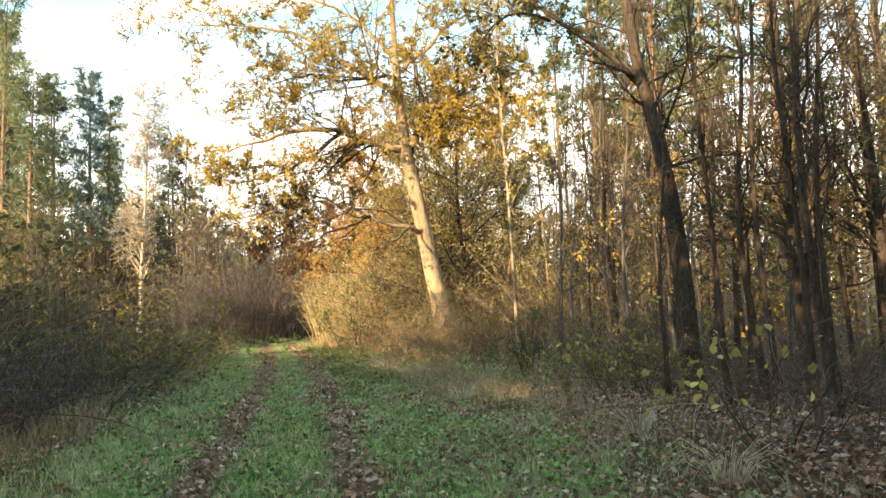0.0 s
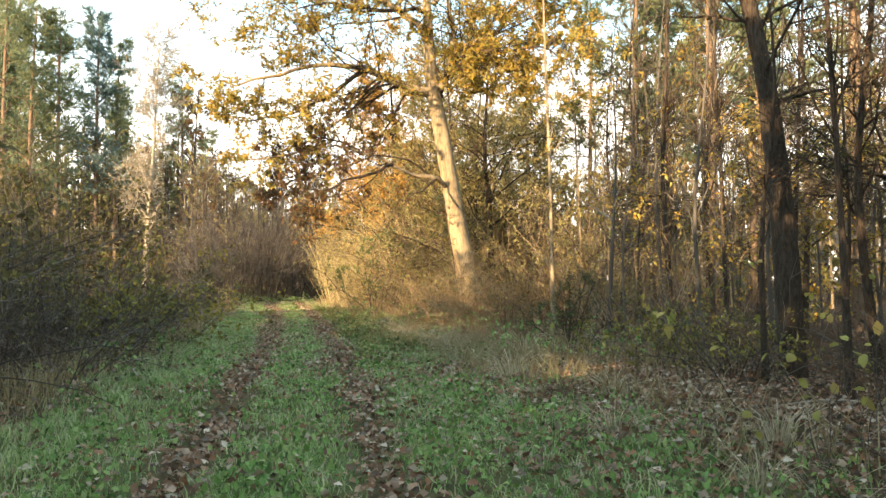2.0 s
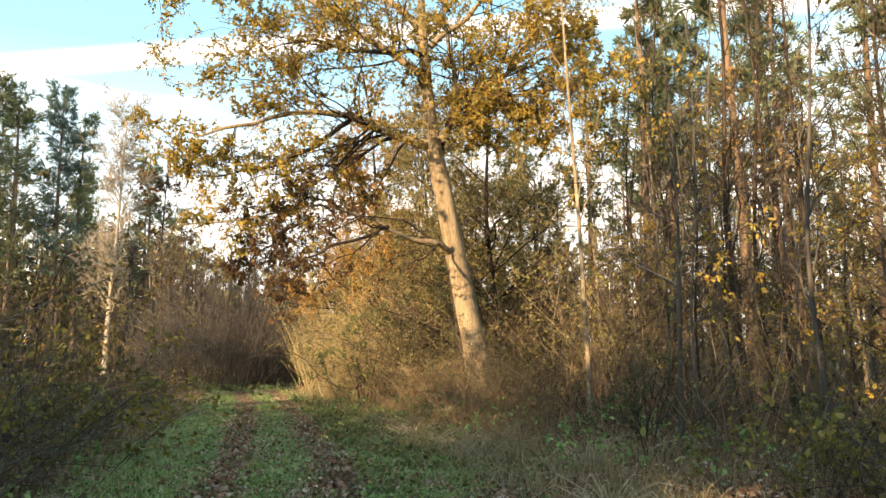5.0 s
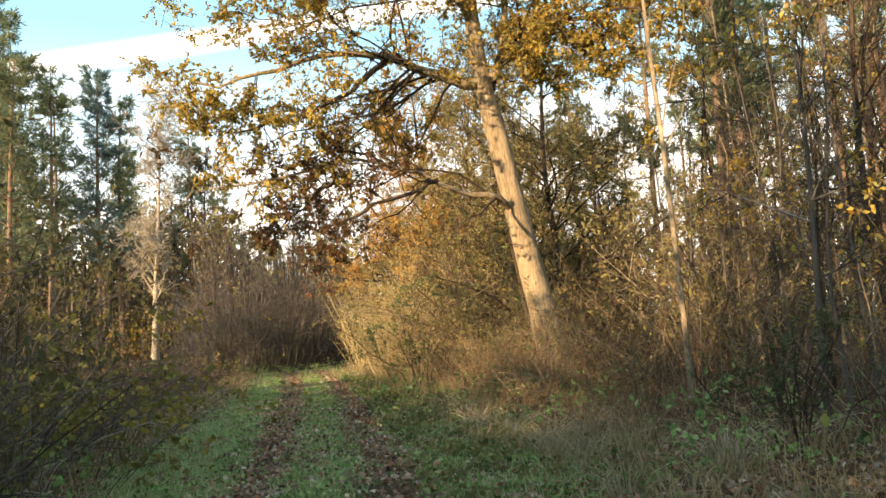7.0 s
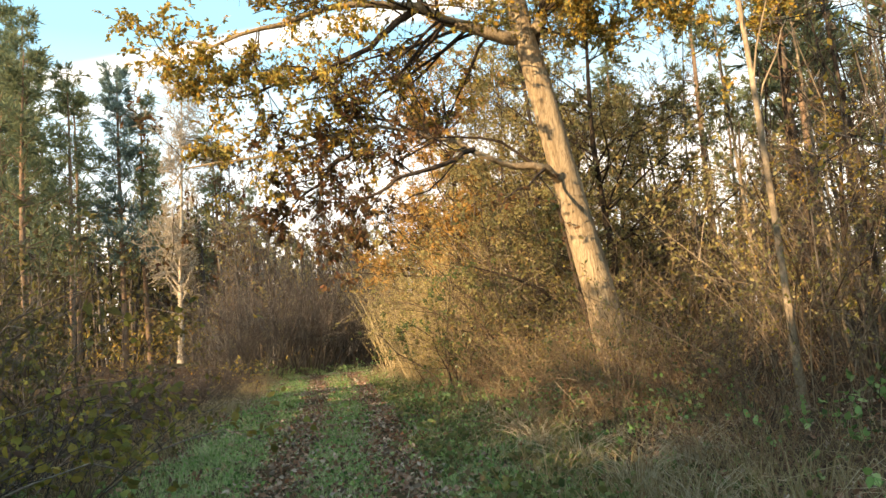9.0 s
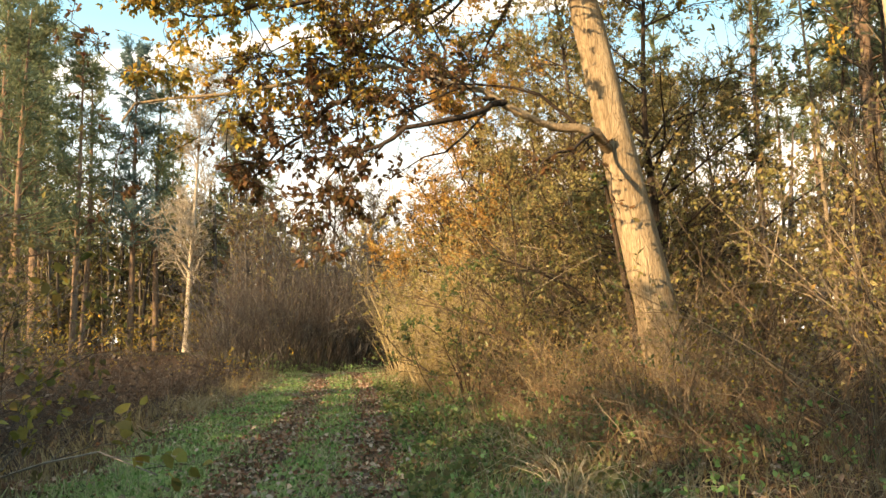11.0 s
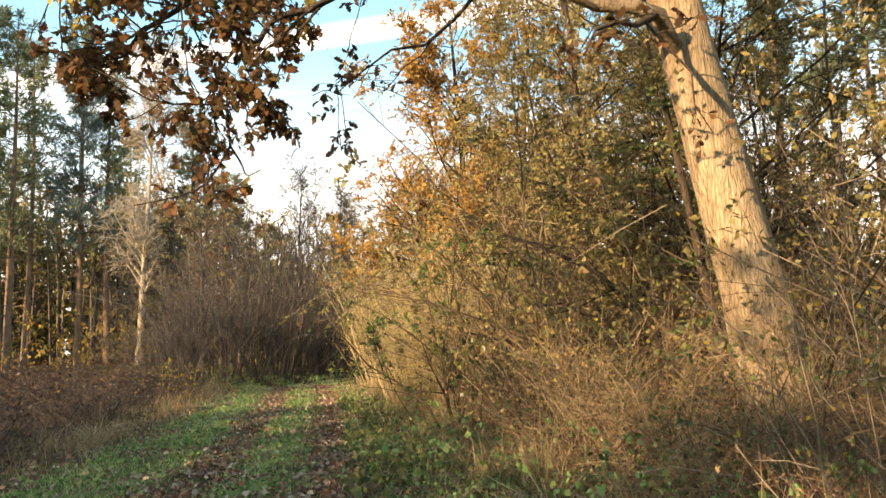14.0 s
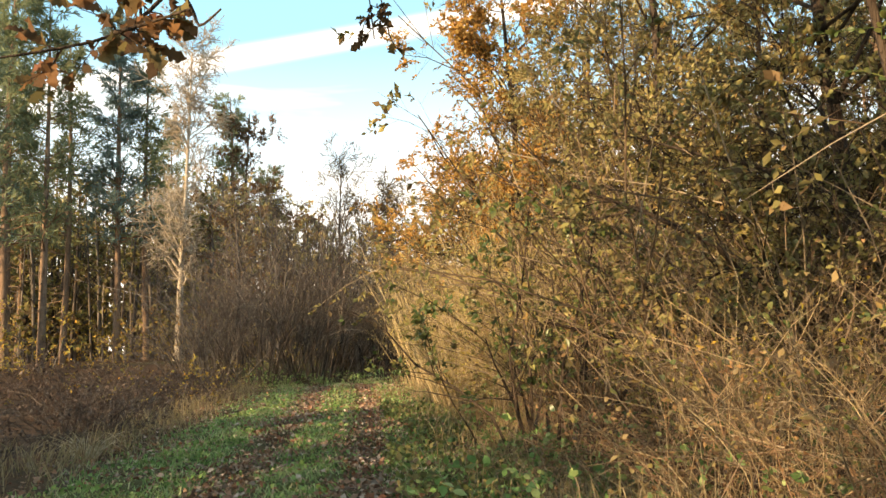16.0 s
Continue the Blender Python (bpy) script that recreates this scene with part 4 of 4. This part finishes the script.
def tussock(name, label, count, height):
    """A clump of arching dry blades."""
    ob = empty(name, label, "grass tussock", "dry grass tussocks")
    a, q = rng.uniform(0, 6.28, count), rng.random(count) ** 0.7
    d = np.stack([np.cos(a) * q, np.sin(a) * q, 0 * a], -1)
    L = height * rng.uniform(0.5, 1.2, count)[:, None]
    up = np.array([0, 0, 1.0])
    P = np.stack([d * 0.12, d * 0.28 + up * L * 0.5, d * 0.55 * L / height + up * L * 0.72, d * 0.95 * L / height + up * L * rng.uniform(0.1, 0.75, (count, 1))], 1)
    mass("blade_clump", [tubes(P, np.full((count, 4), 0.004) * np.array([1, 0.9, 0.6, 0.25]), 3)], PALE_STRAW, ob)
    return ob


clump = tussock("grass_tussock", "pale arching tussock of dry grass", 60, 0.5)
put(clump, [(2.4, 6.7, 1.0), (1.55, 7.6, 0.8), (2.1, 8.6, 0.9), (0.9, 9.2, 0.7), (0.3, 13.2, 0.9), (-0.4, 15.5, 1.0), (1.4, 11.6, 0.9), (-0.9, 18.2, 1.1), (-1.3, 19.8, 1.2), (-0.2, 19.2, 1.1), (-1.7, 21.4, 1.1), (-1.9, 22.6, 1.1), (-2.3, 24.0, 1.0), (-8.2, 25.5, 0.8), (-9.6, 30.5, 0.9), (-0.6, 17.0, 0.9), (0.8, 16.4, 1.1)])
stick = empty("fallen_branch", "bleached fallen branch lying in the brambles", "branch", "fallen branches")
P = smooth_path([(-0.9, 0.0, 0.12), (-0.3, 0.08, 0.26), (0.4, -0.05, 0.34), (1.1, 0.05, 0.30)], 8)[None]
R = np.linspace(0.012, 0.005, 8)[None]
part("stem", [tubes(P, R, 6, 0.08)], PALE_BARK, stick)
P1, R1 = sprout(P, R, 4, 0.3, 0.9, 45, 0.3, 0.1, 0, 0.2, 4, 0.6)
mass("twigwork", [tubes(P1, R1, 3)], PALE_BARK, stick)
put(stick, [(-5.2, 13.8, 0.8), (-4.9, 12.7, 0.9), (-6.4, 16.0, 0.9), (2.2, 17.2, 0.9), (3.2, 9.4, 0.8)])

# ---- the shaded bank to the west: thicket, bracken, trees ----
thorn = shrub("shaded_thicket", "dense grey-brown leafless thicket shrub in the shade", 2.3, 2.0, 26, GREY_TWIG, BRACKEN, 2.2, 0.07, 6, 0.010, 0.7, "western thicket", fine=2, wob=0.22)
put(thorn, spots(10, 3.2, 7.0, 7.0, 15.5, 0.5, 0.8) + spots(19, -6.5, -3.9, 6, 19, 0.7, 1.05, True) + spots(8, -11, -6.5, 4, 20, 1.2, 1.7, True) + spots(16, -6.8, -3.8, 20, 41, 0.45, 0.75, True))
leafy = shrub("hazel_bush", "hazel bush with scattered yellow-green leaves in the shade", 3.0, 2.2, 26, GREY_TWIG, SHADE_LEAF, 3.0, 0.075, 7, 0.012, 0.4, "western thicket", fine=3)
# Copies beyond x = -12 are mostly out of view, added to shade the bank.
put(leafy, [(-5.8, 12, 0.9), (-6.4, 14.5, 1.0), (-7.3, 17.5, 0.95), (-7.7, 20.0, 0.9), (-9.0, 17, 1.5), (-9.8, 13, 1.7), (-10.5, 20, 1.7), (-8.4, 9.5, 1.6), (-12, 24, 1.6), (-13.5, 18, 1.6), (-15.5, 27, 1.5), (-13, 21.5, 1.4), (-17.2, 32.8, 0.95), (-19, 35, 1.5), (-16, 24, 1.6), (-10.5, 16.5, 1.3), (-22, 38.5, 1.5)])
# Added trees, mostly out of view, that block sun and skylight from the track.
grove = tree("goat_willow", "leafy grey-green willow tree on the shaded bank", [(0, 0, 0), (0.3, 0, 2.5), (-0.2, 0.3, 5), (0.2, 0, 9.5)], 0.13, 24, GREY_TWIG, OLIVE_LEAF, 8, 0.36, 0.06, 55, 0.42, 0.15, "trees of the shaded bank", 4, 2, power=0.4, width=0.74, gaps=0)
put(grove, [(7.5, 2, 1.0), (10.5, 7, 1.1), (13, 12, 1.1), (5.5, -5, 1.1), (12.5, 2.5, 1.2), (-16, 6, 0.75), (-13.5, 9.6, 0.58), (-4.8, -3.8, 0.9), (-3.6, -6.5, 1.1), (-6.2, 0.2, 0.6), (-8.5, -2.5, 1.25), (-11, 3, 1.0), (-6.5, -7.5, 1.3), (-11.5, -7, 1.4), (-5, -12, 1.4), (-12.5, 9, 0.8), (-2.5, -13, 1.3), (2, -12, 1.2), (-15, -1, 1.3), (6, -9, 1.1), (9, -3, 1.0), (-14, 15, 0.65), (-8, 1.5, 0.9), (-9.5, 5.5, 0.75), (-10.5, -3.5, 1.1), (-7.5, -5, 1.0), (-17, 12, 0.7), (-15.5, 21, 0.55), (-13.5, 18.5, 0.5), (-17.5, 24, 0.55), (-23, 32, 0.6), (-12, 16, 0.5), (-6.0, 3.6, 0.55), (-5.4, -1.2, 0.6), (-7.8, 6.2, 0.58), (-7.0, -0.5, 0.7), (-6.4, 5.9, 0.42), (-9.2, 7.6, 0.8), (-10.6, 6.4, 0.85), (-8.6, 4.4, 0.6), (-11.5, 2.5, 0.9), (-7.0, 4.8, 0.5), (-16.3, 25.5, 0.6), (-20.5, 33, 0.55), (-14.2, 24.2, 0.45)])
# Finer-leaved trees, partly in view, also placed to shade the bank and scrub.
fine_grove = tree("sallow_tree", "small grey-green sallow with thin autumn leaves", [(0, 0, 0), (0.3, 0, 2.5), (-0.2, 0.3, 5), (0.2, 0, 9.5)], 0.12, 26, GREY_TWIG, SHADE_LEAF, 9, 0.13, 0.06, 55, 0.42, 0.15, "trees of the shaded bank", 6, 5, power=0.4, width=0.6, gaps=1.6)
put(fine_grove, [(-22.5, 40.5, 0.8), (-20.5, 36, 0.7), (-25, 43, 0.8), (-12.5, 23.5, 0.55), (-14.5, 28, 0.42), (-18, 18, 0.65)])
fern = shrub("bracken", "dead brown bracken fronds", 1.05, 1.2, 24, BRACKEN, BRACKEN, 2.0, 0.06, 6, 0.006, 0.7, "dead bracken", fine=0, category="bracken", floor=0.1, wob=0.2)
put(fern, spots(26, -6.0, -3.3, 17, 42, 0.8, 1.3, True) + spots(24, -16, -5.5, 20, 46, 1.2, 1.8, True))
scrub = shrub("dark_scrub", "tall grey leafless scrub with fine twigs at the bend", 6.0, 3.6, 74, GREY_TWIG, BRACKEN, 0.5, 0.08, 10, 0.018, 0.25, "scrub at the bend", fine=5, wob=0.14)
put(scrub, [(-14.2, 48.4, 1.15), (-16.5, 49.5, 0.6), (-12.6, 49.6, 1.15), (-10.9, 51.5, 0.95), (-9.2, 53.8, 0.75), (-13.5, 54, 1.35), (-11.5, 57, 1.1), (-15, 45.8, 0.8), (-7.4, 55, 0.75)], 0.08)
birch = tree("birch_tree", "tall pale birch with bare fine twigs", [(0, 0, 0), (0.1, 0, 5), (0.4, 0, 10), (0.7, 0.2, 19.5)], 0.25, 54, PALE_BARK, STRAW, 1, 0.09, ulo=0.28, angle=42, ratio=0.22, lift=0.25, n2=9, n3=7, fat=4.0, twig=PALE_BARK, gaps=0, power=0.3)
birch.matrix_basis = Matrix.Translation((-26.6, 66.2, 0.6)) @ Matrix.Scale(1.05, 4)
far_pine = pine("dark_pine", "tall pine with a dark green crown and bare trunk", 21, 0.24, NEEDLE, crown=0.3, reach=0.18, limbs=72, group="pines of the western wood", per=2, tuft=0.42)
# The first three stand out of view, added to shade the scrub and bank.
put(far_pine, [(-29, 29, 0.95), (-32, 32, 1.0), (-27, 25, 0.9), (-29.5, 57, 0.95), (-35.2, 61.5, 1.15), (-38.5, 66, 1.2), (-24.5, 45, 0.9), (-28.5, 49, 1.0), (-31.5, 53, 1.0), (-34.5, 66, 1.0), (-35, 50, 0.9), (-32.5, 54.5, 1.05)] + before_birch(spots(16, -52, -25, 56, 90, 0.8, 1.1) + spots(4, -46, -32, 44, 56, 0.8, 1.0)))
spruce = pine("blue_pine", "blue-green pine with a pointed top", 23, 0.26, BLUE_NEEDLE, crown=0.3, reach=0.17, limbs=95, per=4, tuft=0.38)
put(spruce, [(-31.5, 67.3, 1.05), (-40.5, 66, 1.1)], 0.05)
larch = tree("bare_tree", "rust-brown half-bare tree in the far wood", [(0, 0, 0), (0.1, 0, 5), (0, 0.2, 10), (0.3, 0, 16)], 0.17, 34, GREY_TWIG, BROWN_LEAF, 9, 0.22, 0.10, 52, 0.30, 0.2, "far trees", 5, 3, fat=3.0)
put(larch, [(-25.2, 74, 1.0), (-22.5, 72, 0.85), (-29, 80, 1.1), (-19.8, 74, 0.7), (-33, 82, 1.0), (-20.5, 60, 0.55), (-18, 66, 0.68), (-14, 68, 0.55), (-19.5, 62, 0.6), (-10, 70, 0.5), (-4, 62, 0.6), (1, 58, 0.7)])
haze = tree("pale_willow", "distant pale leafless willow with fine twigs", [(0, 0, 0), (0.1, 0, 4), (0, 0.2, 8), (0.3, 0, 12)], 0.15, 30, GREY_TWIG, YELLOW_LEAF, 1, 0.12, 0.1, 40, 0.4, 0.3, "far trees", 7, 5, fat=3.0)
put(haze, [(-18.8, 57.5, 0.86), (-16.4, 56.5, 0.8), (-13.6, 58, 0.8), (-11.4, 60, 0.8), (-16.0, 82, 1.2), (-19.5, 86, 1.3), (-12.5, 84, 1.15), (-9, 78, 1.0), (-6, 70, 0.9)])

under = shrub("understory_bush", "brown and olive undergrowth bush beneath the pines", 3.0, 3.4, 9, GREY_TWIG, OAK_LEAF, 4, 0.16, 6, 0.016, 0.4, "undergrowth of the woods", fine=2)
put(under, spots(9, -5, 8, 44, 56, 0.9, 1.5) + spots(20, -34, -12.5, 37, 58, 0.3, 0.55) + spots(14, -75, -26, 74, 92, 1.6, 2.6) + spots(20, -46, -20, 46, 78, 0.8, 1.5) + spots(12, -20, -2, 58, 80, 0.8, 1.3) + spots(18, 9, 30, 22, 60, 0.7, 1.3) + spots(7, 9, 15, 13, 24, 0.6, 1.0) + spots(6, 2, 10, 42, 60, 0.9, 1.5))


def wood_belt(n, cx, cy, h, leaf, size, label, per=8):
    """Far woodland: crowded trunks and clumps of foliage."""
    lo = at_ground(cx, cy, -0.2)
    hi = lo + np.stack([rng.normal(size=n) * 0.5, rng.normal(size=n) * 0.5, h], -1)
    P = np.stack([lo, lo * 0.5 + hi * 0.5 + rng.normal(size=(n, 3)) * 0.2, hi], 1)
    R = rng.uniform(0.1, 0.22, n)[:, None] * np.array([1, 0.7, 0.2])
    P1, R1 = sprout(P, R, 10, 0.02, 1, 55, 0.3, 0.1, 0, 0.2, 2, 0.5, 0.4)
    C, D = along(P1, per, 0.1)
    stuff("far_trunks", "crowded trunks and limbs of " + label, "woods", [tubes(P, R, 4), tubes(P1, R1, 3)], GREY_TWIG)
    stuff("far_foliage", "thinning foliage of " + label, "woods", [leaves(C, D, size, 0.7)], leaf)


rng = np.random.default_rng(91)
a, d = rng.uniform(0, 2 * np.pi, 520), rng.uniform(85, 135, 520)
bx, by = -6 + d * np.sin(a), 25 + d * np.cos(a)
gap = (bx + 3) / np.maximum(by - 20, 1)
wood_belt(520, bx, by, rng.uniform(9, 15, 520) * np.where((np.abs(gap + 0.31) < 0.11) & (by > 20), 0.45, 1.0), TAWNY_LEAF, 0.9, "brown distant woodland")
by = rng.uniform(72, 96, 300)
gap = np.concatenate([rng.uniform(-1.25, -0.42, 240), rng.uniform(-0.42, 0.0, 60)])
bx = -3 + gap * (by - 20)
wood_belt(300, bx, by, np.where(gap > -0.42, rng.uniform(3.5, 6.5, 300), rng.uniform(9, 15, 300)), OLIVE_LEAF, 0.45, "the wood beyond the pines", 14)
by = rng.uniform(80, 104, 220)
bx = -3 - rng.uniform(0.45, 1.2, 220) * (by - 20)
wood_belt(220, bx, by, rng.uniform(11, 17, 220), TAWNY_LEAF, 0.4, "the sunlit wood behind the pines", 20)
by = rng.uniform(46, 84, 230)
bx = 4 + rng.uniform(0.05, 1.0, 230) * (by - 10)
wood_belt(230, bx, by, rng.uniform(6, 12, 230), TAWNY_LEAF, 0.26, "the wood beyond the thicket", 24)
by = rng.uniform(62, 82, 170)
bx = rng.uniform(-23.5, 4, 170)
wood_belt(170, bx, by, np.interp(bx, [-27, -22, -17, -12, 4], [13, 11.5, 8.5, 8, 11]) * rng.uniform(0.75, 1.05, 170), TAWNY_LEAF, 0.23, "the golden wood past the bend", 32)
